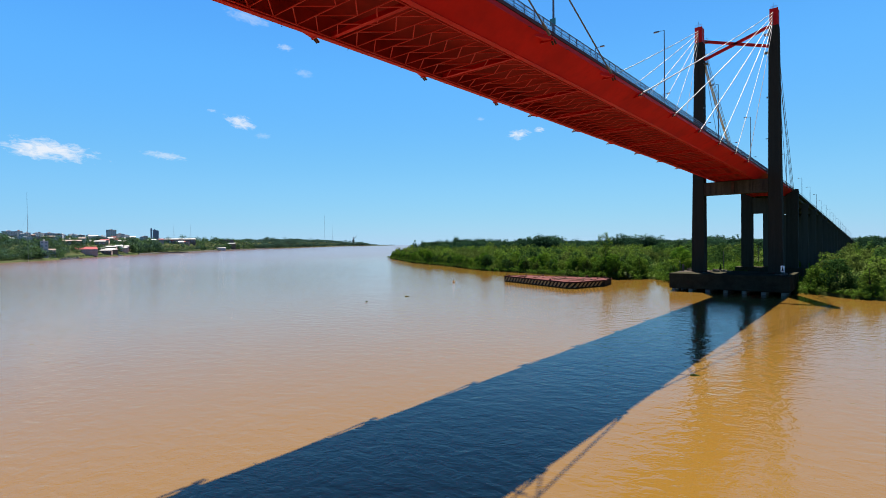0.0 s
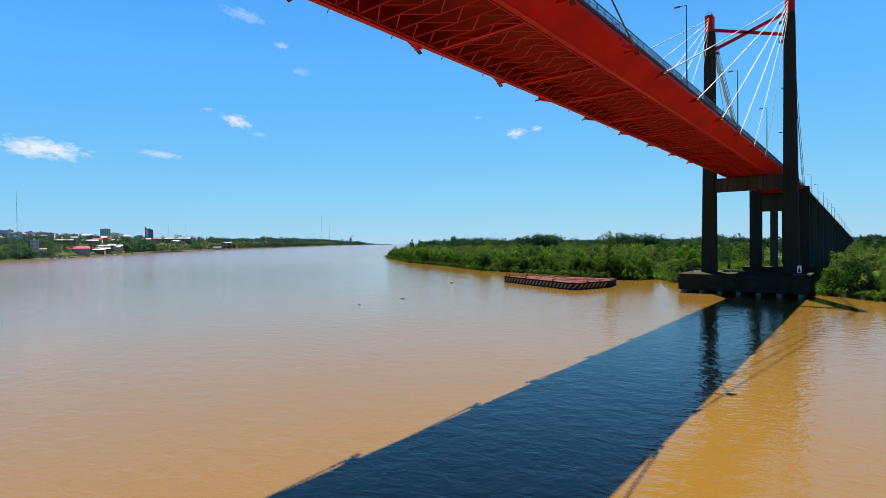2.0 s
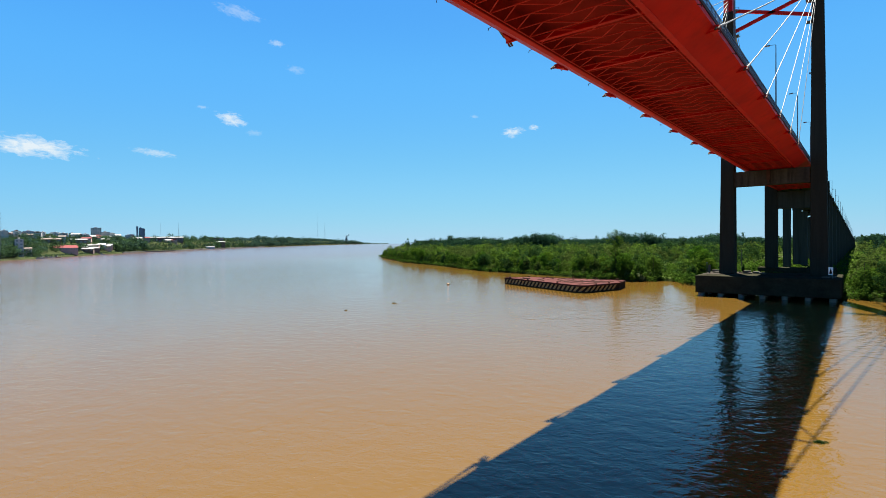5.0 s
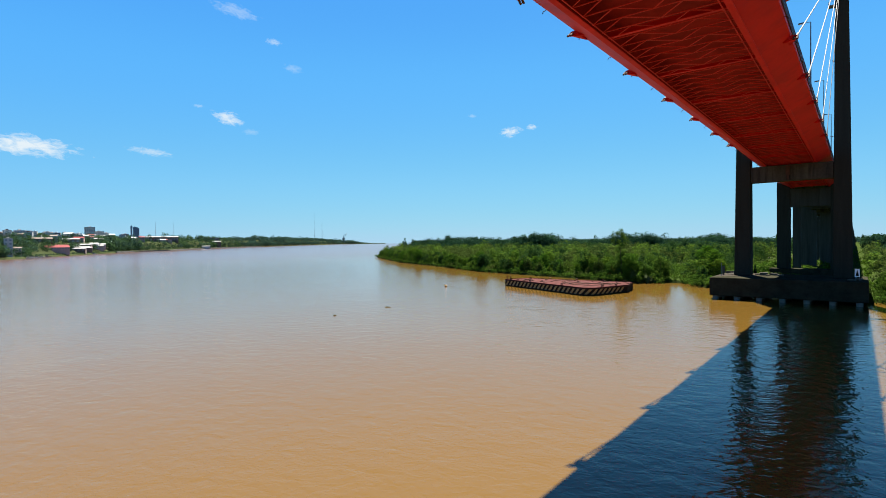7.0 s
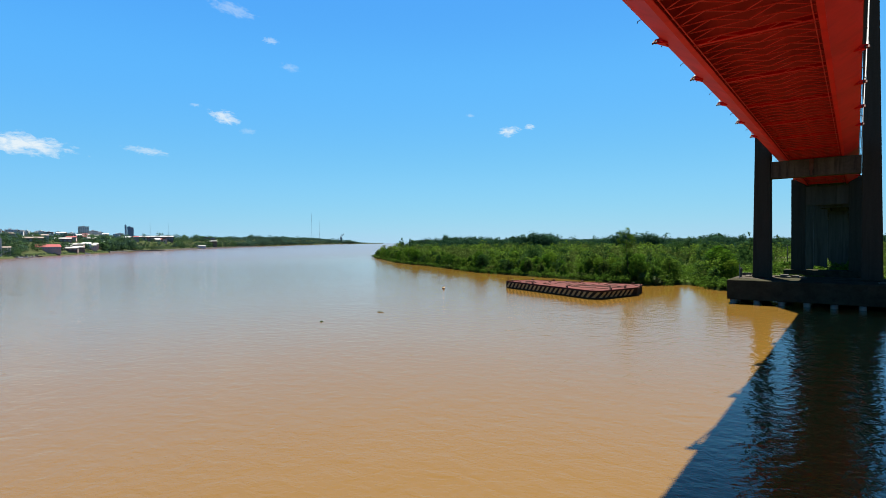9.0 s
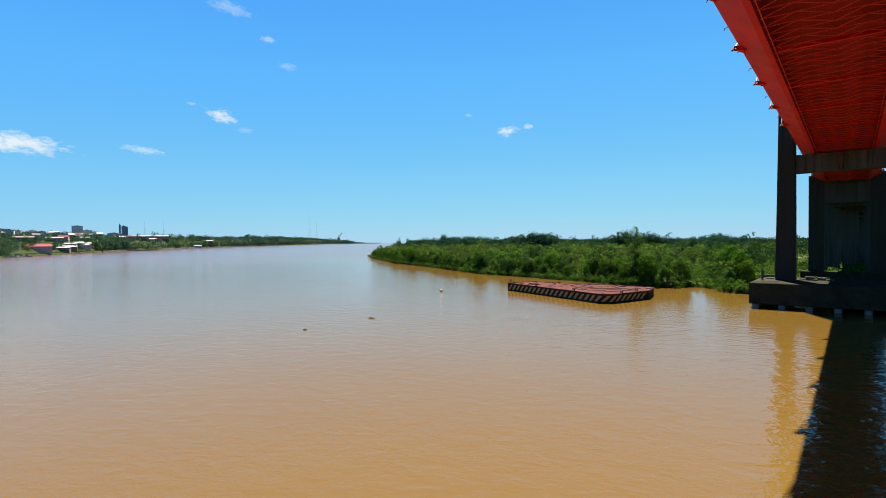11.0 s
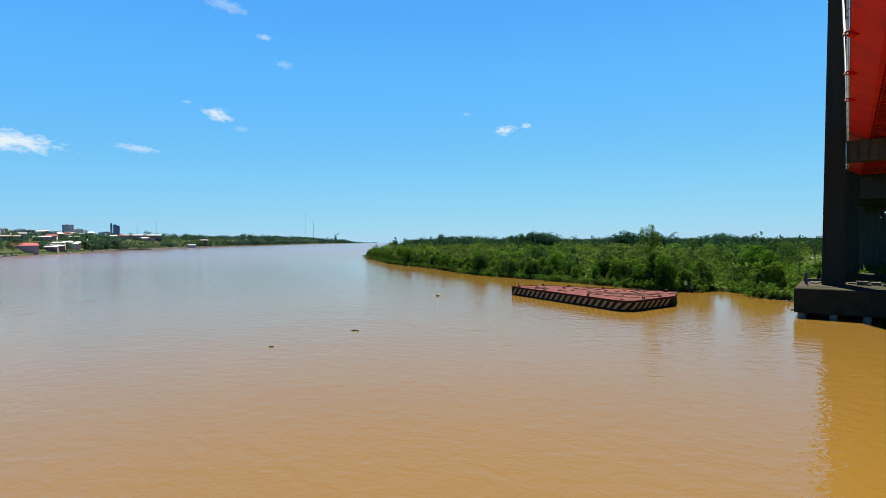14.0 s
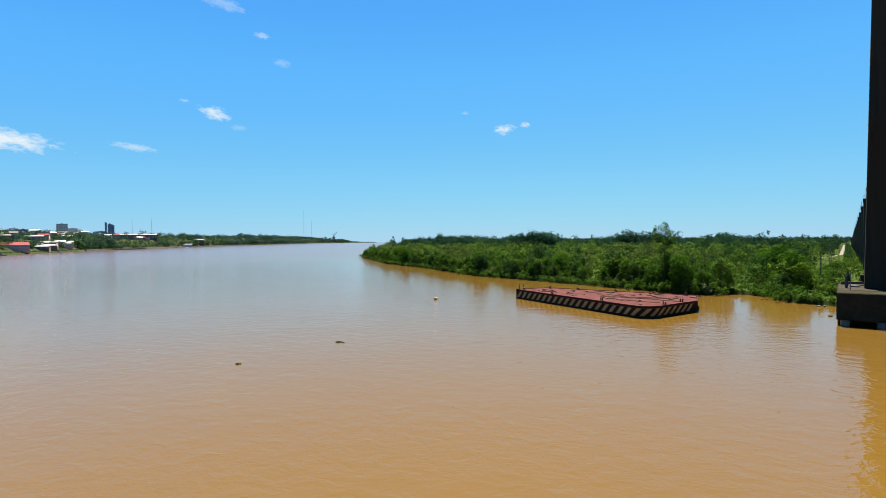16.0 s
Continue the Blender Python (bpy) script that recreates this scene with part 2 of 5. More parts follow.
l.new(lee.outputs["Value"], shelter.inputs["Value"])
gusts = n.new("ShaderNodeMath")
gusts.operation = "MULTIPLY"
l.new(wind.outputs[0], gusts.inputs[0])
l.new(shelter.outputs[0], gusts.inputs[1])
far_sheen = n.new("ShaderNodeMapRange")  # grey-blue sky sheen of the far reach, put into the body colour
far_sheen.inputs["From Min"].default_value = -250.0
far_sheen.inputs["From Max"].default_value = -900.0
l.new(sep.outputs["X"], far_sheen.inputs["Value"])
sheen_mix = n.new("ShaderNodeMix")
sheen_mix.data_type = "RGBA"
sheen_mix.inputs["B"].default_value = (0.072, 0.042, 0.034, 1)
l.new(far_sheen.outputs[0], sheen_mix.inputs["Factor"])
l.new(mudmix.outputs["Result"], sheen_mix.inputs["A"])
l.new(sheen_mix.outputs["Result"], b.inputs["Base Color"])
chop = n.new("ShaderNodeMapRange")  # fine wind chop far out
chop.inputs["From Min"].default_value = -160.0
chop.inputs["From Max"].default_value = -650.0
chop.inputs["To Min"].default_value = 0.045
chop.inputs["To Max"].default_value = 0.17
l.new(sep.outputs["X"], chop.inputs["Value"])
l.new(chop.outputs[0], b.inputs["Roughness"])
last = None
for scale_, strength, dist, stretch, heading in ((0.03, 0.5, 0.4, (1, 1, 1), 30), (0.2, 0.9, 0.06, (1.4, 1, 1), 24), (0.42, 0.9, 0.14, (1.25, 1, 1), 12), (1.1, 0.9, 0.055, (1.3, 1, 1), 28), (3.0, 0.8, 0.014, (1.3, 1, 1), 8)):
    mp = n.new("ShaderNodeMapping")
    mp.vector_type = "TEXTURE"
    mp.inputs["Rotation"].default_value = (0, 0, radians(heading))
    mp.inputs["Scale"].default_value = stretch
    l.new(tc.outputs["Object"], mp.inputs["Vector"])
    wv = n.new("ShaderNodeTexNoise")
    wv.inputs["Scale"].default_value = scale_
    wv.inputs["Detail"].default_value = 3
    wv.inputs["Distortion"].default_value = 0.5
    l.new(mp.outputs[0], wv.inputs["Vector"])
    bp = n.new("ShaderNodeBump")
    calm = n.new("ShaderNodeMath")
    calm.operation = "MULTIPLY"
    calm.inputs[1].default_value = strength
    l.new(gusts.outputs[0], calm.inputs[0])
    l.new(calm.outputs[0], bp.inputs["Strength"])
    bp.inputs["Distance"].default_value = dist
    l.new(wv.outputs["Fac"], bp.inputs["Height"])
    if last:
        l.new(last.outputs[0], bp.inputs["Normal"])
    last = bp
l.new(last.outputs[0], b.inputs["Normal"])


# ---- building helpers ----
def part(name, bm, mat, parent=None, label="", loc=None):
    """Link a bmesh as one mesh object, under a thing or a part when a parent is given."""
    me = bpy.data.meshes.new(name)
    bmesh.ops.recalc_face_normals(bm, faces=bm.faces)
    bm.to_mesh(me)
    bm.free()
    me.materials.append(mat)
    ob = new(name, me)
    if parent:
        ob.parent = parent
    if loc:
        ob.location = loc
    if label:
        ob["label"] = label
    return ob


def again(ob, loc, rz=0.0, scale=1.0):
    """Another object on the same mesh under the same parent."""
    o = ob.copy()
    scene.collection.objects.link(o)
    o.location = loc
    o.rotation_euler = (0, 0, rz)
    if scale != 1.0:
        o.scale = (scale, scale, scale)
    return o


def thing(name, loc, label, category, group="", kind=""):
    e = new(name)
    e.location = loc
    return tagged(e, label, category, group, kind)


def box(bm, x0, x1, y0, y1, z0, z1, taper=None):
    """A box; taper gives the top's (x0, x1, y0, y1)."""
    t = taper or (x0, x1, y0, y1)
    v = [bm.verts.new(p) for p in ((x0, y0, z0), (x1, y0, z0), (x1, y1, z0), (x0, y1, z0), (t[0], t[2], z1), (t[1], t[2], z1), (t[1], t[3], z1), (t[0], t[3], z1))]
    for f in ((3, 2, 1, 0), (4, 5, 6, 7), (0, 1, 5, 4), (1, 2, 6, 5), (2, 3, 7, 6), (3, 0, 4, 7)):
        bm.faces.new([v[i] for i in f])


def beam(bm, p, q, w, h=None):
    """A rectangular bar from p to q."""
    p, q = Vector(p), Vector(q)
    d = (q - p).normalized()
    s = d.cross(Vector((0, 0, 1)))
    s = s.normalized() if s.length > 1e-4 else Vector((1, 0, 0))
    u = s.cross(d)
    s, u = s * w / 2, u * (h or w) / 2
    v = [bm.verts.new(c + a * s + e * u) for c in (p, q) for a, e in ((-1, -1), (1, -1), (1, 1), (-1, 1))]
    for f in ((3, 2, 1, 0), (4, 5, 6, 7), (0, 1, 5, 4), (1, 2, 6, 5), (2, 3, 7, 6), (3, 0, 4, 7)):
        bm.faces.new([v[i] for i in f])


def rod(bm, p, q, r, r2=None, sides=8):
    """A round bar from p to q."""
    p, q = Vector(p), Vector(q)
    d = (q - p).normalized()
    s = d.cross(Vector((0, 0, 1)))
    s = s.normalized() if s.length > 1e-4 else Vector((1, 0, 0))
    u = s.cross(d)
    rings = []
    for c, rr in ((p, r), (q, r if r2 is None else r2)):
        rings.append([bm.verts.new(c + rr * (math.cos(a) * s + math.sin(a) * u)) for a in [2 * math.pi * i / sides for i in range(sides)]])
    for i in range(sides):
        j = (i + 1) % sides
        bm.faces.new((rings[0][i], rings[0][j], rings[1][j], rings[1][i]))
    bm.faces.new(rings[0][::-1])
    bm.faces.new(rings[1])


def loft(bm, profile, stations):
    """A closed profile of (x, z) swept along y; stations are (y, dz)."""
    rings = [[bm.verts.new((x, y, z + dz)) for x, z in profile] for y, dz in stations]
    k = len(profile)
    for a, c in zip(rings, rings[1:]):
        for i in range(k):
            j = (i + 1) % k
            bm.faces.new((a[i], a[j], c[j], c[i]))
    bm.faces.new(rings[0][::-1])
    bm.faces.new(rings[-1])


def sheet(name, outline, z, mat, label, category, skirt=0.0, drop=0.0):
    """A flat ground sheet with an optional sloping edge."""
    bm = bmesh.new()
    vs = [bm.verts.new((x, y, z)) for x, y in outline]
    f = bm.faces.new(vs)
    if skirt:
        r = bmesh.ops.extrude_edge_only(bm, edges=list(f.edges))
        cx = sum(p[0] for p in outline) / len(outline)
        cy = sum(p[1] for p in outline) / len(outline)
        for v in r["geom"]:
            if isinstance(v, bmesh.types.BMVert):
                d = Vector((v.co.x - cx, v.co.y - cy, 0)).normalized()
                v.co += d * skirt - Vector((0, 0, drop))
    bmesh.ops.triangulate(bm, faces=bm.faces)
    return tagged(part(name, bm, mat), label, category, kind="structure")


# ---- water and ground ----
bm = bmesh.new()
box(bm, -9000, 9000, -3000, 9000, -3.0, 0.0)
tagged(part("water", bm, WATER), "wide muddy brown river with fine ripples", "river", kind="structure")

SHORE = [(-505, 281), (-347, 162), (-278, 128), (-185, 74), (-162, 68), (-110, 51), (-66, 36), (-56, 48), (-44, 46), (-36, 30), (-24, 26), (0, 14), (20, 2), (26, -1), (38, -12), (50, -17), (75, -22), (120, -32), (260, -60), (700, -160), (3000, -500)]
ISLAND = SHORE + [(4600, 4600), (-3810, 4600), (-2760, 2900), (-1100, 980), (-600, 400)]
sheet("ground", ISLAND, 1.3, GROUND, "low green river island covered in willow woods", "island ground", skirt=1.5, drop=2.2)

# track beside the viaduct
bm = bmesh.new()
TRACK = [(-74.0, 372.0, 2.4), (-55.0, 398.0, 2.6), (-42.0, 438.0, 2.8), (-32.0, 505.0, 3.2), (-26.6, 570.0, 4.2), (-25.4, 620.0, 5.0), (-25.2, 900.0, 5.0), (-25.2, 1500.0, 5.0)]
edges = [[bm.verts.new((x + o * w / 2, y, z)) for o in (-1, 1) for z in (1.2, 1.42)] for x, y, w in TRACK]
for p, q in zip(edges, edges[1:]):
    for i, j in ((0, 1), (1, 3), (3, 2), (2, 0)):
        bm.faces.new((p[i], p[j], q[j], q[i]))
tagged(part("road", bm, DIRT), "pale dirt service track beside the viaduct", "dirt road", kind="structure")

# ---- bridge ----
TOP = 52.0  # underside of the deck slab at mid-span
MID = -164.5
STAYS = [45.2, 67.4, 89.8, 112.2, 134.6, 156.5]


def camber(y):
    """Height of the deck line against mid-span."""
    d = abs(y - MID)
    if d < 274.5:
        return -0.6 * (d / 150) ** 2
    return -2.0 - 0.03 * (d - 274.5)


def stations(y0, y1, step=11.0):
    k = max(1, round((y1 - y0) / step))
    return [(y0 + (y1 - y0) * i / k, camber(y0 + (y1 - y0) * i / k)) for i in range(k + 1)]


END0, END1 = 2 * MID - 97.0, 97.0
deck = thing("bridge_deck", (0, 0, 0), "red painted steel bridge deck on trusses and edge girders", "bridge deck")
for s in (-1, 1):
    bm = bmesh.new()
    loft(bm, [(s * x, z) for x, z in ((7.3, 49.2), (7.95, 49.2), (11.62, 51.3), (11.62, 51.98), (7.3, 51.98))], stations(END0, END1))
    g = part("edge_girder", bm, RED, deck)
    # thin plate added over the girder's inner face to carry its shade
    bm = bmesh.new()
    loft(bm, [(s * x, z) for x, z in ((7.2, 49.25), (7.27, 49.25), (7.27, 51.95), (7.2, 51.95))], stations(END0, END1))
    part("inner_web", bm, RED_SHADED, g, "red inner web plate, coloured dark for the shade inside")
    bm = bmesh.new()
    loft(bm, [(s * x, z) for x, z in ((7.25, 49.12), (8.03, 49.12), (8.03, 49.2), (7.25, 49.2))], stations(END0, END1))
    part("flange", bm, RED, g)
    bm = bmesh.new()
    loft(bm, [(s * x, z) for x, z in ((11.5, 52.02), (11.74, 52.02), (11.74, 52.5), (9.8, 52.5), (9.8, 52.46), (11.5, 52.46))], stations(END0, END1))
    part("kerb", bm, KERB, deck, "stained grey concrete walkway edge")
    bm = bmesh.new()
    loft(bm, [(s * x, z) for x, z in ((6.75, 49.15), (6.87, 49.15), (6.87, 49.27), (6.75, 49.27))], stations(END0, END1))
    part("inspection_rail", bm, RED_TRUSS, deck)
bm = bmesh.new()
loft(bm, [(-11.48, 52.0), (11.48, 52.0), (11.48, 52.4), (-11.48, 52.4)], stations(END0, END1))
slab = part("deck_slab", bm, RED_SHADED, deck, "red underside plating, coloured dark for the shade below the deck")
bm = bmesh.new()
loft(bm, [(-9.5, 52.404), (9.5, 52.404), (9.5, 52.45), (-9.5, 52.45)], stations(END0, END1))
part("roadway", bm, ASPHALT, slab)

# cross trusses between the girders
STEP = 22.2 / 7
bm = bmesh.new()
beam(bm, (-7.25, 0, 49.45), (7.25, 0, 49.45), 0.11, 0.11)
for x0, x1 in ((-7.2, -3.4), (0.3, -3.4), (0.3, 3.6), (7.2, 3.6)):
    beam(bm, (x0, STEP, 49.45), (x1, 0, 49.45), 0.12, 0.11)
truss = part("cross_truss", bm, RED_TRUSS, deck)
beams_y = sorted([-y for y in STAYS] + [2 * MID + y for y in STAYS] + [y for y in STAYS[:3]] + [0.0, 22.0, -22.5, 2 * MID, 2 * MID - 22, 2 * MID + 22.5] + [2 * MID - y for y in STAYS[:3]])
ty = END0 + 0.9
first = True
while ty < END1 - 2:
    if first:
        truss.location = (0, ty, camber(ty))
        first = False
    else:
        again(truss, (0, ty, camber(ty)))
    ty += STEP
bm = bmesh.new()
box(bm, -7.26, 7.26, -0.3, 0.3, 49.35, 49.5)
box(bm, -7.26, 7.26, -0.06, 0.06, 49.5, 50.1)
crossbeam = part("crossbeam", bm, RED, deck)
for i, v in enumerate(beams_y):
    if i == 0:
        crossbeam.location = (0, v, camber(v))
    else:
        again(crossbeam, (0, v, camber(v)))


def anchor(y, s, lean):
    """Bracket that holds a stay at the deck's edge; lean is the way along y to its tower."""
    c = camber(y)
    bm = bmesh.new()
    e = -lean
    q = Vector((s * 12.5, e * 0.8, 50.95))
    for z0, z1, out in ((50.8, 51.2, 0.0), (51.2, 51.3, 0.1)):  # tapered fin with a top plate
        low = [bm.verts.new((s * x, e * y, z)) for z in (z0, z1) for x, y in ((11.2, -2.2 - out), (12.2 + out, 0.3), (12.2 + out, 0.8 + out), (11.2, 1.0 + out))]
        for f in ((3, 2, 1, 0), (4, 5, 6, 7), (0, 1, 5, 4), (1, 2, 6, 5), (2, 3, 7, 6), (3, 0, 4, 7)):
            bm.faces.new([low[i] for i in f])
    beam(bm, (s * 10.6, e * 0.3, 50.75), q, 0.25, 0.4)
    br = part("anchor_bracket", bm, RED, deck, loc=(0, y, c))
    for o in (-0.2, 0.2):
        bm = bmesh.new()
        rod(bm, (s * 12.2 + o, e * 0.7, 51.1), (s * 12.2 + o, e * 1.6, 50.5), 0.15)
        part("socket", bm, RUST, br, "dark stay socket")
    return Vector((s * 12.25, y, 51.35 + c))


def stay(a, top, r, mat=STAY):
    t = thing("stay_cable", a, "pale sheathed steel stay cable from deck to tower", "cable", "stay cables")
    bm = bmesh.new()
    d = top - a
    sag = Vector((0, 0, -d.length * 0.004))
    pts = [Vector((0, 0, 0)) + d * k + sag * 4 * k * (1 - k) for k in (0, 0.25, 0.5, 0.75, 1)]
    for p, q in zip(pts, pts[1:]):
        rod(bm, p, q, r, sides=6)
    part("cable", bm, mat, t)
    bm = bmesh.new()
    rod(bm, d * 0.0, d.normalized() * 2.2, r * 1.8, r * 1.5)
    part("collar", bm, mat, t)


# small bent drain spouts below the deck edge
bm = bmesh.new()
rod(bm, (0, 0, 0), (0.45, 0, -0.12), 0.05, sides=6)
rod(bm, (0.45, 0, -0.12), (0.52, 0, -0.4), 0.05, sides=6)
spout = part("drain_spout", bm, RUST, deck, "", (11.58, -320.0, 51.3 + camber(-320.0)))
for s in (1, -1):
    for k in range(39):
        y = -320.0 + k * 11.0
        if k or s < 0:
            again(spout, (s * 11.58, y, 51.25 + camber(y)), 0.0 if s > 0 else math.pi)

# ---- pylons ----
def pylon(y):
    p = thing("pylon", (0, y, 0), "tall dark concrete bridge pylon with red heads and bracing", "bridge tower", "bridge pylons")
    for s in (-1, 1):
        bm = bmesh.new()
        a, c, e, g = sorted((s * 17.8, s * 12.3)) + sorted((s * 16.3, s * 12.7))
        box(bm, a, c, -2.75, 2.75, 7.94, 112.4, (e, g, -2.2, 2.2))
        bmesh.ops.bevel(bm, geom=list(bm.edges), offset=0.18, segments=1, affect="EDGES")
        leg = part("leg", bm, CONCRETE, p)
        bm = bmesh.new()
        x0, x1 = sorted((s * 16.0, s * 13.2))
        box(bm, x0, x1, -1.9, 1.9, 112.4, 119.3)
        for o in (-1.95, 1.75):
            box(bm, x0 - 0.15, x1 + 0.15, o, o + 0.2, 112.6, 119.5)
        head = part("head", bm, RED, p, "red steel saddle box")
        bm = bmesh.new()
        for k in range(5):
            rod(bm, (x0 + 0.3 + k * 0.55, -1.8, 119.3), (x0 + 0.3 + k * 0.55, -1.8, 120.4), 0.05, sides=5)
            rod(bm, (x0 + 0.3 + k * 0.55, 1.8, 119.3), (x0 + 0.3 + k * 0.55, 1.8, 120.4), 0.05, sides=5)
        beam(bm, (x0, -1.8, 120.4), (x1, -1.8, 120.4), 0.07)
        beam(bm, (x0, 1.8, 120.4), (x1, 1.8, 120.4), 0.07)
        rod(bm, (x0 + 1.0, 0, 119.3), (x0 + 1.0, 0, 122.6), 0.06, sides=5)
        part("guard_rail", bm, STEEL, head)
        # work platforms at the bracing's ends
        bm = bmesh.new()
        for z in (102.6, 112.3) if s < 0 else (101.8, 109.5):
            i0, i1 = sorted((s * 12.6, s * 10.9))
            box(bm, i0, i1, -1.6, 1.6, z, z + 0.15)
            for o in (-1.6, 1.6):
                beam(bm, (s * 10.9, o, z + 0.15), (s * 10.9, o, z + 1.2), 0.08)
                beam(bm, (s * 10.9, o, z + 1.2), (s * 12.6, o, z + 1.2), 0.06)
            beam(bm, (s * 10.9, -1.6, z + 1.2), (s * 10.9, 1.6, z + 1.2), 0.06)
        part("platform", bm, STEEL, leg)
        # navigation lights and fixings on the leg
        bm = bmesh.new()
        box(bm, s * 12.3 - 0.25, s * 12.3 + 0.25, -2.9, -2.4, 82, 82.6)
        part("fixture", bm, STEEL, leg)
    for zl, zr in ((112.9, 104.6), (104.6, 112.9)):
        bm = bmesh.new()
        beam(bm, (-12.6, 0, zl), (12.6, 0, zr), 1.1, 1.1)
        part("brace", bm, RED, p, "red steel cross brace")
    bm = bmesh.new()
    box(bm, -12.35, 12.35, -2.2, 2.2, 42.6, 48.3)
    xb = part("portal_beam", bm, PORTAL, p, "brownish stained concrete cross beam")
    bm = bmesh.new()
    box(bm, -1.4, -0.2, -2.5, -2.2, 44.6, 48.2)
    box(bm, -1.1, -0.5, -2.6, -2.2, 42.9, 44.6)
    part("drain_box", bm, RUST, xb)
    bm = bmesh.new()
    for x in (-6.4, 6.4):
        box(bm, x - 0.8, x + 0.8, -1.0, 1.0, 48.3, 48.5)
    part("bearing", bm, RUST, xb)
    # pile cap
    cap = thing("pile_cap", (0, y, 0), "massive dark concrete pile cap standing in the river", "pile cap", "pile caps")
    bm = bmesh.new()
    box(bm, -23.3, 21.8, -17.6, 12.5, 1.3, 7.9)
    bmesh.ops.bevel(bm, geom=list(bm.edges), offset=0.2, segments=1, affect="EDGES")
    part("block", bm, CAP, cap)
    # added lighter sheet: sunlight past the deck's shadow, put into colour
    bm = bmesh.new()
    box(bm, -23.0, -10.5, -9.5, 12.2, 7.9, 7.94)
    part("sunlit_top", bm, CAP_SUNLIT, cap, "pale brown cap top, sunlight put into its colour")
    bm = bmesh.new()
    rod(bm, (0, 0, -2.5), (0, 0, 1.5), 0.95, sides=14)
    pile = part("pile_shaft", bm, PILE, cap, "pale round concrete pile", (-21.6, -16.2, 0))
    for j, py in enumerate((-16.2, -9, -2, 5, 11)):
        for i in range(7):
            if i or j:
                again(pile, (-21.6 + i * 6.85, py, 0))
    return p


pylon(0.0)
pylon(2 * MID)
HEADS = [113.4, 114.2, 115.0, 115.9, 116.8, 117.8]
for tower, way in ((0.0, -1), (2 * MID, 1)):
    for s in (-1, 1):
        for i, d in enumerate(STAYS):
            a = anchor(tower + way * d, s, -way)
            stay(a, Vector((s * 14.4, tower + way * 1.8, HEADS[i])), 0.085 + 0.04 * i / 5)
        for i, d in enumerate((42.0, 61.0, 80.0)):
            a = anchor(tower - way * d, s, way)
            stay(a, Vector((s * 14.4, tower - way * 1.8, HEADS[i])), 0.09)
        for o in (-0.45, 0.45):
            stay(Vector((s * 12.0 + o * 0.6, tower - way * 92, 51.5 + camber(92))), Vector((s * 14.4 + o * 0.6, tower - way * 1.8, 116.5)), 0.1)
    for o in (-0.3, 0.3):
        stay(Vector((-12.0 + o, tower - way * 88, 50.6)), Vector((-12.6 + o, tower, 102.4)), 0.26, STAY_BEIGE)

# ---- railings ----
for s in (-1, 1):
    r = thing("railing", (s * 11.6, 0, 0), "blue-grey steel walkway railing along the deck edge", "railing", "deck railings")
    for z, w in ((53.75, 0.1), (53.2, 0.05), (52.75, 0.05)):
        bm = bmesh.new()
        loft(bm, [(-w / 2, z - w / 2), (w / 2, z - w / 2), (w / 2, z + w / 2), (-w / 2, z + w / 2)], stations(END0, 1200, 11))
        part("rail", bm, RAIL, r)
    bm = bmesh.new()
    box(bm, -0.05, 0.05, -0.05, 0.05, 52.6, 53.8)
    post = part("post", bm, RAIL, r)
    py, first = -330.0, True
    while py < 96:
        if first:
            post.location = (0, py, camber(py))
            first = False
        else:
            again(post, (0, py, camber(py)))
        py += 2.6
    bm = bmesh.new()
    py = -290.0
    while py < 10:
        beam(bm, (0, py, 52.7 + camber(py)), (0, py, 53.7 + camber(py)), 0.03)
        py += 0.24
    part("infill", bm, RAIL, r)["kind"] = "stuff"


# ---- street lamps ----
def street_lamp(height):
    t = thing("street_lamp", (0, 0, 0), "tall grey steel street lamp on the bridge edge", "street lamp", "bridge lamps")
    bm = bmesh.new()
    rod(bm, (0, 0, 0), (0, 0, height), 0.17, 0.09)
    part("pole", bm, STEEL, t)
    bm = bmesh.new()
    beam(bm, (0.05, 0, height), (-1.3, 0, height + 0.12), 0.09)
    part("arm", bm, STEEL, t)
    bm = bmesh.new()
    box(bm, -2.3, -1.2, -0.22, 0.22, height - 0.02, height + 0.26, (-2.2, -1.2, -0.12, 0.12))
    lh = part("lamp_head", bm, STEEL, t)
    bm = bmesh.new()
    box(bm, -2.15, -1.4, -0.16, 0.16, height - 0.09, height - 0.02)
    part("glass", bm, LAMPGLASS, lh)
    bm = bmesh.new()
    box(bm, -0.25, 0.25, -0.25, 0.25, -0.3, 0.25)
    part("base", bm, STEEL, t)
    return t


lamp = street_lamp(16.8)
spots = [(s, y) for s in (1, -1) for y in (-295.4, -243.1, -190.8, -138.6, -86.4, -33.2, 19, 71)]
for i, (s, y) in enumerate(spots):
    m = pose(11.0 if s > 0 else -5.0, y, 52.5 + camber(y), 0, 0, 0 if s > 0 else 180)
    if i == 0:
        lamp.matrix_basis = m
    else:
        copy_thing(lamp, m)
short = street_lamp(12.6)
spots = [(s, 149 + k * 56.0) for s in (1, -1) for k in range(18)]
for i, (s, y) in enumerate(spots):
    m = pose(s * 11.0, y, 52.4 + camber(y), 0, 0, 0 if s > 0 else 180)
    if i == 0:
        short.matrix_basis = m
    else:
        copy_thing(short, m)
# small direction plate on one lamp
bm = bmesh.new()
box(bm, -0.45, 0.45, -0.06, 0.0, 0, 1.0)
ob = tagged(part("sign_plate", bm, SIGN, loc=(11.0, -191.0, 54.0)), "small green sign plate fixed to a lamp pole", "sign")

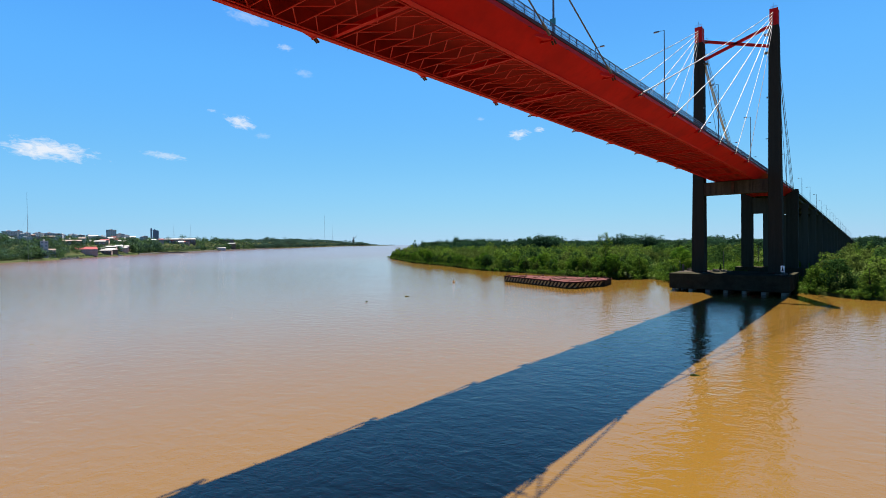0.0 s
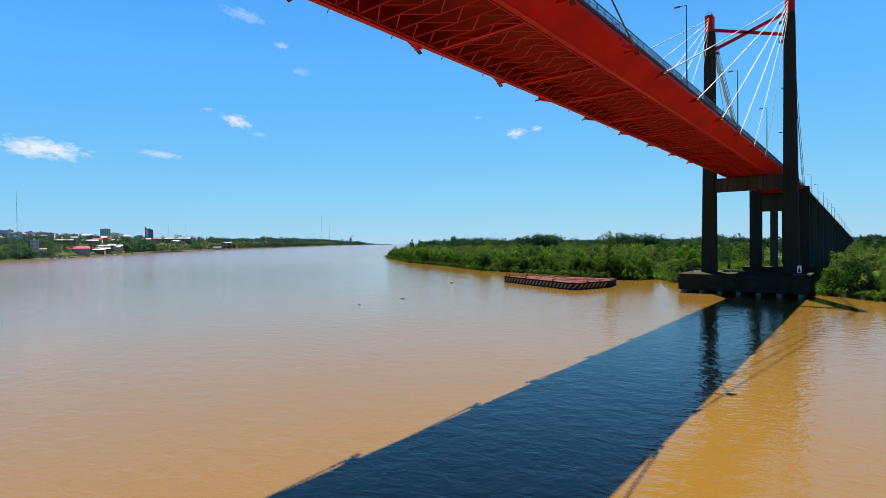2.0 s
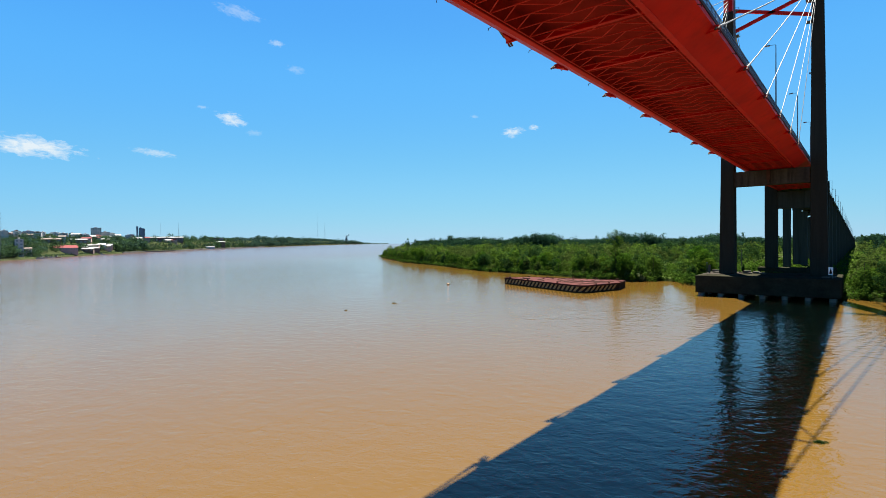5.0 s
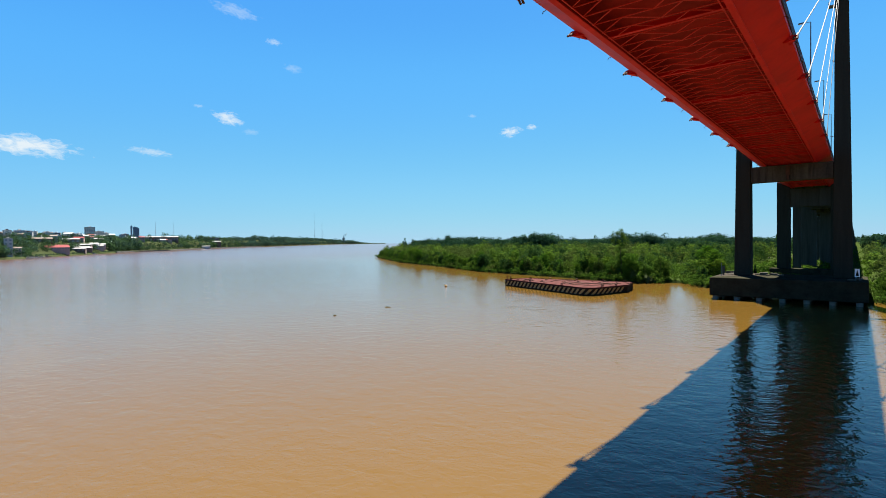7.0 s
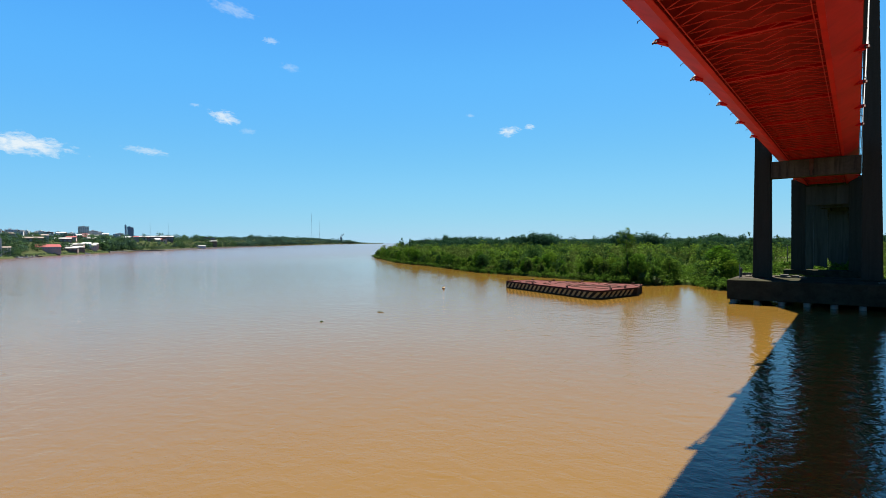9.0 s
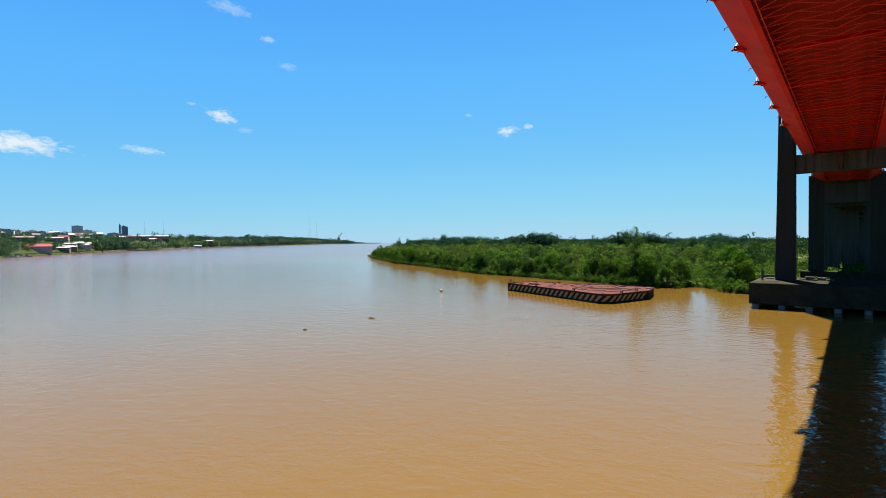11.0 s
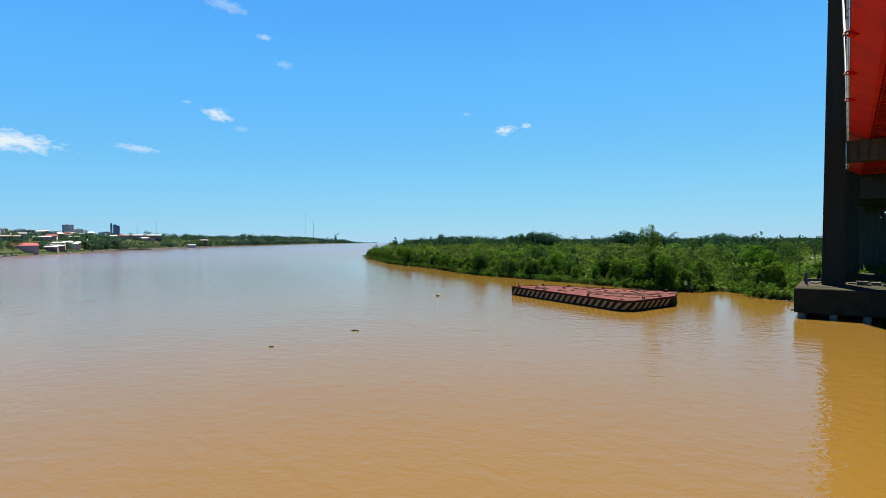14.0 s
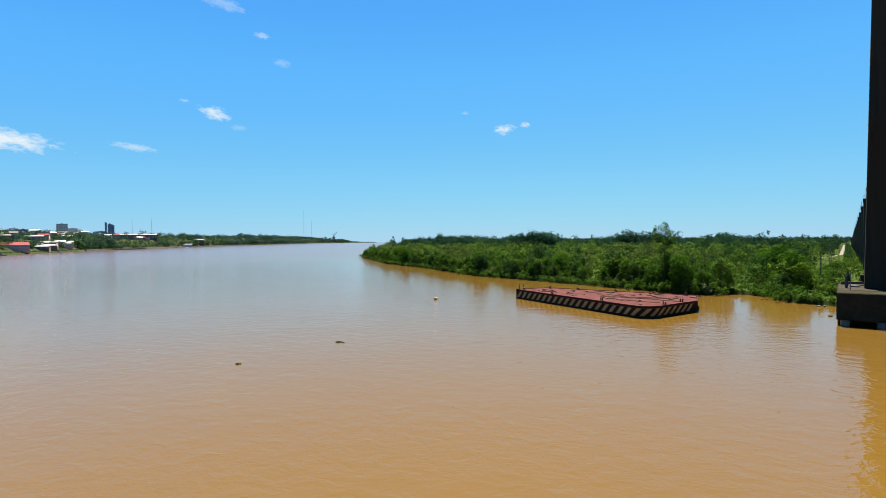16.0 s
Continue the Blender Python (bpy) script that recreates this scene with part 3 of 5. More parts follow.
# ---- anchor pier and viaduct ----
def pier(y, w, base, kind_):
    top = TOP - 1.9 + camber(y)
    p = thing("viaduct_pier", (0, y, 0), "dark weathered concrete portal pier of the viaduct", "bridge pier", "viaduct piers")
    if kind_:
        for s in (-1, 1):
            bm = bmesh.new()
            x0, x1 = sorted((s * 14.1, s * 8.3))
            box(bm, x0, x1, -2.2, 2.2, base, top + 2.2)
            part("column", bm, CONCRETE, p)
        bm = bmesh.new()
        box(bm, -8.35, 8.35, -1.9, 1.9, 37.6, 46.6)
        part("cap_beam", bm, VIADUCT, p)
        bm = bmesh.new()
        box(bm, -17, 17, -5, 5, 0.5, base + 0.1)
        part("footing", bm, CAP, p)
        return
    shafts = [(-13.5, -4.5 if 180 < y < 240 else -9.2), (8.9, 12.6)] + ([(-5.8, 5.8)] if y > 240 else [])
    for x0, x1 in shafts:
        bm = bmesh.new()
        box(bm, x0, x1, -1.5, 1.5, base - 1.5, top - (2.2 if x0 == -5.8 else 3.0))
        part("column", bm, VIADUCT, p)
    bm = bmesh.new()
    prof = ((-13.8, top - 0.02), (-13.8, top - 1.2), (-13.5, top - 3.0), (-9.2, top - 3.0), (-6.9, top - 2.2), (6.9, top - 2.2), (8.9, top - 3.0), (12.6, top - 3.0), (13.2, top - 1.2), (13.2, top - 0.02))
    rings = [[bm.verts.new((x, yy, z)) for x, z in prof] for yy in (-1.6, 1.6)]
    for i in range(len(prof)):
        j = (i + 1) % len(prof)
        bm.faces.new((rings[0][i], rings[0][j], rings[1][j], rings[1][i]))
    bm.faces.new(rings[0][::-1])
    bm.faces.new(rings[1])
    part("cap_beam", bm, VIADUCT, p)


PIER = 95.0
pier(PIER, 0, 6.0, True)
pier(2 * MID - PIER, 0, 6.0, True)
for k in range(19):
    pier(169.7 + k * 62.0, 0, 2.2, False)
via = thing("viaduct", (0, 0, 0), "long grey concrete approach viaduct sloping down inland", "viaduct")
st = [(97.2 + i * 42.0, camber(97.2 + i * 42.0)) for i in range(31)]
bm = bmesh.new()
loft(bm, [(-11.2, 52.0), (11.2, 52.0), (11.2, 52.4), (-11.2, 52.4)], st)
part("deck_slab", bm, VIADUCT, via)
for x in (-9.6, -4.8, 0, 4.8, 9.6):
    bm = bmesh.new()
    loft(bm, [(x - 0.45, 50.1), (x + 0.45, 50.1), (x + 0.3, 52.0), (x - 0.3, 52.0)], st)
    part("girder", bm, VIADUCT, via)
for s in (-1, 1):
    bm = bmesh.new()
    loft(bm, [(s * x, z) for x, z in ((11.2, 51.7), (11.5, 51.7), (11.5, 52.95), (11.2, 52.95))], st)
    part("parapet", bm, VIADUCT, via)


# ---- striped protective pontoon ----
PO, PX, PY = Vector((-114.5, -10.8, 0)), Vector((49.6, -22.3, 0)).normalized(), Vector((22.3, 49.6, 0)).normalized()
PL, PW, PH = 54.4, 23.2, 3.0
pontoon = thing("pontoon", PO, "steel protective pontoon with faded red deck and striped sides", "pontoon")
pontoon.rotation_euler = (0, 0, math.atan2(PX.y, PX.x))
RIM = [(-0.5, 0.0), (PL - 1.7, -0.5)]  # skewed plan outline with a rounded near corner
RIM += [(PL - 1.7 + 4.5 * math.sin(radians(a)), 4.0 - 4.5 * math.cos(radians(a))) for a in range(6, 90, 6)]
RIM += [(PL + 2.8, 4.0), (PL + 0.2, 23.5), (45.7, 36.0), (0.5, 13.0)]


def inside(x, y):
    return 1.5 < y < 11.5 + 0.5 * x and x < PL


def rake(x, z):
    """The hull's end leans inwards below the deck."""
    return x - max(0.0, (x - PL + 6) / 9) * 0.8 * (1 - z / PH)


def slab_of(bm, z0, z1, grow=0.0):
    low = [bm.verts.new((rake(x, z0) + (grow if x > 1 else -grow), y + (grow if y > PW / 2 else -grow), z0)) for x, y in RIM]
    high = [bm.verts.new((rake(x, z1) + (grow if x > 1 else -grow), y + (grow if y > PW / 2 else -grow), z1)) for x, y in RIM]
    k = len(RIM)
    for i in range(k):
        bm.faces.new((low[i], low[(i + 1) % k], high[(i + 1) % k], high[i]))
    bm.faces.new(low[::-1])
    bm.faces.new(high)


bm = bmesh.new()
slab_of(bm, -0.6, PH - 0.06)
part("hull", bm, BLACK, pontoon, "black striped hull sides")
bm = bmesh.new()
slab_of(bm, PH - 0.06, PH + 0.08, 0.1)
part("deck", bm, RUSTRED, pontoon, "faded red oxide steel deck")
bm = bmesh.new()
slab_of(bm, PH - 0.42, PH - 0.27, 0.07)
part("rubbing_strake", bm, RUST, pontoon, "dark rusty rubbing strake")


def along(u):
    """Place on the rim at a run u from its first corner, with the outward direction."""
    for (x0, y0), (x1, y1) in zip(RIM, RIM[1:]):
        d = math.hypot(x1 - x0, y1 - y0)
        if u <= d:
            return x0 + (x1 - x0) * u / d, y0 + (y1 - y0) * u / d, (y1 - y0) / d, -(x1 - x0) / d
        u -= d
    return x1, y1, 1.0, 0.0


u = 0.5
while u < PL + 20.5:
    bm = bmesh.new()
    grid = []
    for i in range(4):
        z = 0.5 + (PH - 0.95) * i / 3
        run = 1.8 * i / 3
        row = []
        for e in (0.0, 0.65, 1.3):
            x, y, ox, oy = along(u + run + e)
            for lift in (-0.02, 0.06):
                row.append(bm.verts.new((rake(x, z) + ox * lift, y + oy * lift, z)))
        grid.append(row)
    for a, c in zip(grid, grid[1:]):
        bm.faces.new((a[1], a[3], c[3], c[1]))
        bm.faces.new((a[3], a[5], c[5], c[3]))
        bm.faces.new((a[0], a[1], c[1], c[0]))
        bm.faces.new((a[5], a[4], c[4], c[5]))
    part("stripe", bm, YELLOW, pontoon, "ochre yellow diagonal stripe")
    u += 2.75
rng = random.Random(4)
bm = bmesh.new()
for o in (-0.35, 0.35):
    rod(bm, (o, 0, 0), (o, 0, 0.75), 0.2)
    rod(bm, (o, 0, 0.72), (o, 0, 0.85), 0.3)
box(bm, -0.75, 0.75, -0.3, 0.3, -0.01, 0.08)
bol = part("bollard", bm, RUST, pontoon, "dark rusty twin bollard", (3.0, 1.0, PH + 0.08))
for p in ((18, 1.0), (40, 1.0), (55.2, 9.0), (53.6, 18), (43.5, 33.2), (35, 29.0), (24, 23.5), (12, 17.6), (3, 12.6)):
    again(bol, (p[0], p[1], PH + 0.08))
k = 0
while k < 40:
    a = Vector((rng.uniform(2, PL), rng.uniform(2, 34), PH + 0.2))
    h = rng.uniform(-0.6, 0.6)
    q = a + Vector((math.cos(h), math.sin(h), 0)) * rng.choice((0.5, 0.9, 1.5, 3, 5, 8))
    if not inside(a.x, a.y) or not inside(q.x, q.y):
        continue
    bm = bmesh.new()
    beam(bm, a, q, rng.uniform(0.25, 0.5), 0.25)
    part("beam", bm, RUST, pontoon, "loose rusty steel beam")
    k += 1
for k in range(9):
    a = Vector((rng.uniform(14, PL - 12), rng.uniform(6, 15), PH + 0.17))
    h = rng.uniform(-0.3, 0.9)
    bm = bmesh.new()
    for j in range(10):
        h += rng.uniform(-0.35, 0.35)
        q = a + Vector((math.cos(h), math.sin(h), 0)) * rng.uniform(1.2, 2.4)
        if not inside(q.x, q.y):
            break
        rod(bm, a, q, 0.13, sides=5)
        a = q
    if len(bm.faces):
        part("chain", bm, RUST, pontoon, "dark rusty mooring chain")
    else:
        bm.free()
for (x0, y0), (x1, y1) in zip(RIM, RIM[1:] + RIM[:1]):
    bm = bmesh.new()
    beam(bm, (x0, y0, PH + 0.17), (x1, y1, PH + 0.17), 0.2, 0.18)
    part("coaming", bm, RUSTRED, pontoon)
for p in ((0.6, 0.6), (0.6, 2.4)):
    bm = bmesh.new()
    rod(bm, (p[0], p[1], PH), (p[0], p[1], PH + 2.0), 0.14)
    part("post", bm, RUST, pontoon)
bm = bmesh.new()
beam(bm, (-0.1, 3, PH), (-1.6, 3, -0.3), 0.12)
beam(bm, (-0.1, 4.5, PH), (-1.6, 4.5, -0.3), 0.12)
part("ladder", bm, STEEL, pontoon)

# ---- buoy and drifting plants ----
buoy = thing("buoy", (-136.5, -30, 0), "small yellow mooring buoy floating on the river", "buoy")
bm = bmesh.new()
bmesh.ops.create_uvsphere(bm, u_segments=16, v_segments=10, radius=0.62)
bmesh.ops.scale(bm, vec=(1.15, 1.0, 0.75), verts=bm.verts)
bmesh.ops.translate(bm, vec=(0, 0, 0.3), verts=bm.verts)
part("float", bm, material("buoy_yellow", (0.22, 0.115, 0.01), 0.6), buoy)
bm = bmesh.new()
bmesh.ops.create_uvsphere(bm, u_segments=16, v_segments=10, radius=0.65)
bmesh.ops.scale(bm, vec=(1.15, 1.0, 0.75), verts=bm.verts)
bmesh.ops.translate(bm, vec=(0, 0, 0.3), verts=bm.verts)
bmesh.ops.delete(bm, geom=[v for v in bm.verts if v.co.z > 0.42], context="VERTS")
part("skirt", bm, RUST, buoy, "dark weathered lower half")
bm = bmesh.new()
rod(bm, (0, 0, 0.7), (0, 0, 1.0), 0.1)
part("eye", bm, RUST, buoy)



# ---- things on the pile cap ----
CAPTOP = 7.94
board = thing("sign_board", (18.9, -14.0, CAPTOP), "white navigation board with a dark triangle on the pile cap", "sign")
bm = bmesh.new()
box(bm, -0.65, 0.65, -0.06, 0.06, 1.3, 3.9)
part("panel", bm, WHITE, board)
bm = bmesh.new()
vs = [bm.verts.new(p) for p in ((-0.45, -0.1, 1.6), (0.45, -0.1, 1.6), (0.0, -0.1, 3.6), (-0.45, -0.065, 1.6), (0.45, -0.065, 1.6), (0.0, -0.065, 3.6))]
for f in ((0, 1, 2), (5, 4, 3), (0, 3, 4, 1), (1, 4, 5, 2), (2, 5, 3, 0)):
    bm.faces.new([vs[i] for i in f])
part("triangle", bm, BLACK, board, "black triangle mark")
for o in (-0.5, 0.5):
    bm = bmesh.new()
    beam(bm, (o, 0.12, 0), (o, 0.12, 3.8), 0.12)
    part("leg", bm, STEEL, board)
bm = bmesh.new()
box(bm, -0.7, 0.7, -0.14, 0.14, 0.6, 3.2)
box(bm, -0.1, 0.1, -0.3, 0.3, 0, 3.4)
ob = tagged(part("back_board", bm, WOOD, loc=(-21.4, -2.6, CAPTOP)), "dark upright timber board on the pile cap edge", "board")
ob.rotation_euler = (0, 0, radians(70))
bm = bmesh.new()
rod(bm, (0, 0, 0), (0, 0, 4.4), 0.08)
rod(bm, (0, 0, 4.4), (0, 0, 4.8), 0.18)
tagged(part("marker_post", bm, STEEL, loc=(-20.6, -10.6, CAPTOP)), "thin steel marker post on the pile cap", "post")
SLABS = [(-18.8, 6.0, 4.2, 1.2, 0.3, 12), (-19.6, 1.5, 2.0, 1.4, 0.35, -8), (-8.6, 2.0, 2.6, 1.6, 1.1, 5), (-5.6, 3.4, 2.2, 1.5, 0.8, -6), (-7.2, 0.2, 1.2, 0.8, 0.5, 31), (-10.2, 4.4, 3.2, 0.5, 0.35, 18), (-3.2, 0.5, 1.8, 1.2, 0.6, 20), (-20.2, 9.0, 5.0, 0.4, 0.9, 3), (17.5, -12.5, 2.2, 1.2, 0.5, 14), (19.4, -10.5, 1.6, 1.0, 0.7, -20)]
for x, y, w, d, h, a in SLABS:
    bm = bmesh.new()
    box(bm, -w / 2, w / 2, -d / 2, d / 2, 0, h)
    bmesh.ops.bevel(bm, geom=list(bm.edges), offset=0.05, segments=1, affect="EDGES")
    ob = tagged(part("concrete_block", bm, BLOCK, loc=(x, y, CAPTOP)), "loose pale concrete block resting on the pile cap", "block", "loose blocks")
    ob.rotation_euler = (0, 0, radians(a))

# ---- utility poles along the track ----
for i, (x, y, h) in enumerate(((-31.0, 130.0, 13.8), (-30.2, 262.0, 15.5), (-26.6, 395.0, 15.5))):
    up = thing("utility_pole", (x, y, 1.0), "dark wooden utility pole beside the dirt track", "pole", "utility poles")
    bm = bmesh.new()
    rod(bm, (0, 0, 0), (0, 0, h), 0.3, 0.2)
    part("pole", bm, WOOD, up)
    bm = bmesh.new()
    beam(bm, (-1.0, 0, h - 0.6), (1.0, 0, h - 0.6), 0.16)
    part("crossarm", bm, WOOD, up)

# ---- boulders at the water's edge ----
rk = random.Random(3)
for x, y in ((-26.5, 22.0), (-28.0, 21.0), (-24.7, -1.0)):
    bm = bmesh.new()
    bmesh.ops.create_icosphere(bm, subdivisions=2, radius=rk.uniform(0.4, 0.7))
    for v in bm.verts:
        v.co *= 1 + 0.5 * (noise.noise(v.co * 1.3 + Vector((x, y, 0))))
        v.co.z *= 0.55
    tagged(part("boulder", bm, BLOCK, loc=(x, y, 0.15)), "pale rubble boulder at the muddy shore", "rock", "shore boulders")

# ---- trees ----
def crown_quads(rng, blobs, count, size, shell=0.55, stray=0.45, slim=1.0):
    """Small folded leaf clumps on and inside a set of ellipsoid blobs; returns an (n, 4, 3) array."""
    w = np.array([b[3] * (b[3] + b[4]) for b in blobs])
    pick = rng.choice(len(blobs), count, p=w / w.sum())
    core = np.array(blobs)[pick]
    d = rng.normal(size=(count, 3))
    d /= np.linalg.norm(d, axis=1)[:, None]
    rad = rng.uniform(shell, 1.05, count)[:, None]
    c = core[:, :3] + d * rad * np.stack([core[:, 3], core[:, 3], core[:, 4]], 1)
    nrm = d + rng.normal(size=(count, 3)) * stray + np.array([0, 0, 0.25])
    nrm /= np.linalg.norm(nrm, axis=1)[:, None]
    t = np.cross(nrm, np.cross(rng.normal(size=(count, 3)) * 0.6 + np.array([0, 0, 1.0]), nrm) + rng.normal(size=(count, 3)) * 0.25)
    t = np.cross(nrm, t)
    t /= np.linalg.norm(t, axis=1)[:, None] + 1e-9
    u = np.cross(nrm, t)
    s = size * rng.uniform(0.6, 1.3, count)[:, None]
    a, b = s * 1.15 * slim, s * 0.48 / slim
    q = np.stack([c - t * a, c - u * b + nrm * s * 0.15, c + t * a, c + u * b + nrm * s * 0.15], 1)
    return q


def quads_mesh(name, q, mat):
    n, c = q.shape[:2]
    me = bpy.data.meshes.new(name)
    me.vertices.add(n * c)
    me.vertices.foreach_set("co", np.ascontiguousarray(q, dtype=np.float32).ravel())
    me.loops.add(n * c)
    me.loops.foreach_set("vertex_index", np.arange(n * c, dtype=np.int32))
    me.polygons.add(n)
    me.polygons.foreach_set("loop_start", np.arange(0, n * c, c, dtype=np.int32))
    me.update(calc_edges=True)
    me.materials.append(mat)
    return me


def tree_blobs(rng, h, kind_):
    out = []
    if kind_ == "round":
        for i in range(17):
            a, z = 2.4 * i + rng.uniform(-0.5, 0.5), 0.14 + 0.74 * i / 16
            r = 0.3 * h * math.sin(math.pi * min(1, 0.2 + 0.8 * z)) ** 0.6 * rng.uniform(0.55, 1.05)
            out.append((r * math.cos(a), r * math.sin(a), h * z, h * rng.uniform(0.11, 0.18), h * rng.uniform(0.08, 0.13)))
    elif kind_ == "clump":
        for i in range(9):
            a, z = rng.uniform(0, 6.28), rng.uniform(0.3, 0.84)
            r = h * rng.uniform(0.05, 0.3)
            out.append((r * math.cos(a), r * math.sin(a), h * (z - 0.5 * r / h), h * rng.uniform(0.11, 0.19), h * rng.uniform(0.09, 0.15)))
    elif kind_ == "plume":
        for i in range(7):
            a, r = rng.uniform(0, 6.28), rng.uniform(0.0, 0.2) * h
            out.append((r * math.cos(a), r * math.sin(a), h * rng.uniform(0.35, 0.7) - r * 0.5, h * rng.uniform(0.09, 0.14), h * rng.uniform(0.18, 0.28)))
    elif kind_ == "willow":
        for i in range(13):
            a, r = 2.4 * i + rng.uniform(-0.6, 0.6), 0.25 * h * math.sqrt((i + 0.3) / 13)
            tall = rng.uniform(0.16, 0.26)
            top = 0.97 - 1.35 * r / h - rng.uniform(0, 0.1)
            out.append((r * math.cos(a), r * math.sin(a), h * (top - tall), h * rng.uniform(0.065, 0.1), h * tall))
            out.append((r * 1.1 * math.cos(a + 0.5), r * 1.1 * math.sin(a + 0.5), h * rng.uniform(0.12, 0.3), h * rng.uniform(0.08, 0.12), h * rng.uniform(0.1, 0.18)))
    elif kind_ == "bush":
        for i in range(18):
            a, r = rng.uniform(0, 6.28), rng.uniform(0, 1.0) * h
            top = 0.82 - 0.4 * r / h
            out.append((r * math.cos(a), r * math.sin(a), h * rng.uniform(0.08, top), h * rng.uniform(0.1, 0.22), h * rng.uniform(0.12, 0.34)))
    elif kind_ == "tall":
        for i in range(42):
            z = 0.16 + 0.8 * (i + rng.uniform(0, 0.8)) / 42
            a, r = rng.uniform(0, 6.28), rng.uniform(0.01, 0.135) * h * (0.55 + 0.6 * math.sin(math.pi * min(1.0, z)))
            out.append((r * math.cos(a), r * math.sin(a), h * z, h * rng.uniform(0.03, 0.055) * (1.5 - 0.7 * z), h * rng.uniform(0.035, 0.06)))
        for i in range(10):  # a second leader
            z = 0.72 + 0.2 * i / 10
            out.append((h * rng.uniform(-0.17, -0.1), h * rng.uniform(-0.13, -0.06), h * z, h * rng.uniform(0.02, 0.035), h * rng.uniform(0.025, 0.045)))
    else:  # cone
        for i in range(9):
            z = 0.15 + 0.8 * i / 9
            out.append((0, 0, h * z, h * 0.17 * (1.05 - z), h * 0.1))
    return out


def make_tree(seed, h, kind_, mat, count, size, label, category="tree"):
    rng = np.random.default_rng(seed)
    blobs = tree_blobs(rng, h, kind_)
    t = thing("bush" if kind_ == "bush" else "tree", (0, 0, 0), label, category, "island trees")
    bm = bmesh.new()
    lean = Vector((rng.uniform(-0.04, 0.04) * h, rng.uniform(-0.04, 0.04) * h, h * 0.5))
    r0 = (0.009 if kind_ == "tall" else 0.02) * h + 0.05
    rod(bm, (0, 0, -0.4), lean, r0, r0 * 0.6, 7)
    rod(bm, lean, (lean.x * 1.3, lean.y * 1.3, h * 0.86), r0 * 0.6, r0 * 0.15, 6)
    for bl in blobs[:6]:
        rod(bm, lean * (0.5 + 0.08 * (len(blobs) % 5)), bl[:3], r0 * 0.38, r0 * 0.12, 5)
    part("trunk", bm, BARK, t)
    ob = new("crown", quads_mesh("crown", crown_quads(rng, blobs, int(count * 1.6), size * 0.84, 0.72, 0.34, 0.9), mat))
    ob.parent = t
    return t


PROTOS = [
    make_tree(1, 12, "round", LEAF, 2000, 0.36, "leafy green riverside tree with a broad round crown"),
    make_tree(2, 13, "willow", LEAF, 1700, 0.36, "upright green willow on the river bank"),
    make_tree(3, 11, "round", LEAF_DARK, 1700, 0.36, "dark green leafy riverside tree"),
    make_tree(4, 12, "willow", LEAF_DRY, 1500, 0.36, "yellowish green willow on the river bank"),
    make_tree(5, 13, "willow", LEAF_DARK, 1600, 0.36, "slender dark green willow"),
    make_tree(6, 4, "bush", LEAF, 600, 0.3, "low green bush at the water's edge", "bush"),
    make_tree(7, 3.2, "bush", LEAF_DRY, 520, 0.28, "low yellowish green bush on the bank", "bush"),
    make_tree(8, 27, "tall", LEAF, 2300, 0.34, "tall slender tree standing above the wood"),
    make_tree(9, 12, "cone", LEAF_DARK, 900, 0.4, "small dark conical tree"),
    make_tree(10, 13, "round", LEAF_BRIGHT, 2200, 0.36, "bright green broad riverside tree"),
    make_tree(12, 9, "willow", LEAF_BRIGHT, 1500, 0.32, "bright green young willow near the water"),
    make_tree(13, 6, "bush", LEAF_PALE, 800, 0.3, "pale silvery green bush near the water", "bush"),
    make_tree(14, 7, "willow", LEAF_RUST, 700, 0.3, "small tree with yellowing brownish leaves"),
]
USED = set()


def put_tree(i, x, y, s=1.0, rz=0.0, z=1.2):
    m = pose(x, y, z, 0, 0, rz)
    p = PROTOS[i]
    if i not in USED:
        USED.add(i)
        p.matrix_basis = m
        p.scale = (s, s, s)
        return p
    c = copy_thing(p, m)
    c.scale = (s, s, s)
    return c


def shore_y(x):
    for (x0, y0), (x1, y1) in zip(SHORE, SHORE[1:]):
        if x0 <= x <= x1:
            return y0 + (y1 - y0) * (x - x0) / (x1 - x0)
    return 0.0


def creek(x, y, half):
    """True in the overgrown creek that runs inland from the notch in the shore."""
    return 40 < y < 175 and abs(x + 51 + 0.24 * (y - 46)) < half


rng = np.random.default_rng(11)
put_tree(7, -79.3, 49.8, 1.0)
put_tree(8, -21, 72, 0.7)
put_tree(11, -66, 39.5, 1.0)
put_tree(11, -63, 46, 0.8, 120)
put_tree(12, -84, 47, 1.1)
for i, x, y, s in ((9, -43, 74, 1.35), (9, -38, 64, 1.2), (9, -34, 58, 0.85), (0, -71, 68, 1.1), (1, -46, 92, 1.2), (1, -67, 58, 1.15), (2, -74, 92, 1.2), (4, -72, 62, 1.2), (9, -52, 112, 1.2), (4, -74, 46, 0.9), (4, -87, 54, 0.95)):
    put_tree(i, x, y, s, x * 37.0)
for k in range(20):  # low bushes fill the creek
    y = 47 + 4.2 * k
    put_tree(5, -51 - 0.24 * (y - 46) + rng.uniform(-5, 5), y, rng.uniform(0.4, 0.6) + 0.012 * k, rng.uniform(0, 360), 0.7)
for x, y, s in ((27, 0.5, 1.0), (30, -2.5, 0.9), (28, 7, 1.2), (33, 3, 1.1), (25.5, 9, 0.9)):
    put_tree(5, x, y, s, x * 53.0, 0.7)
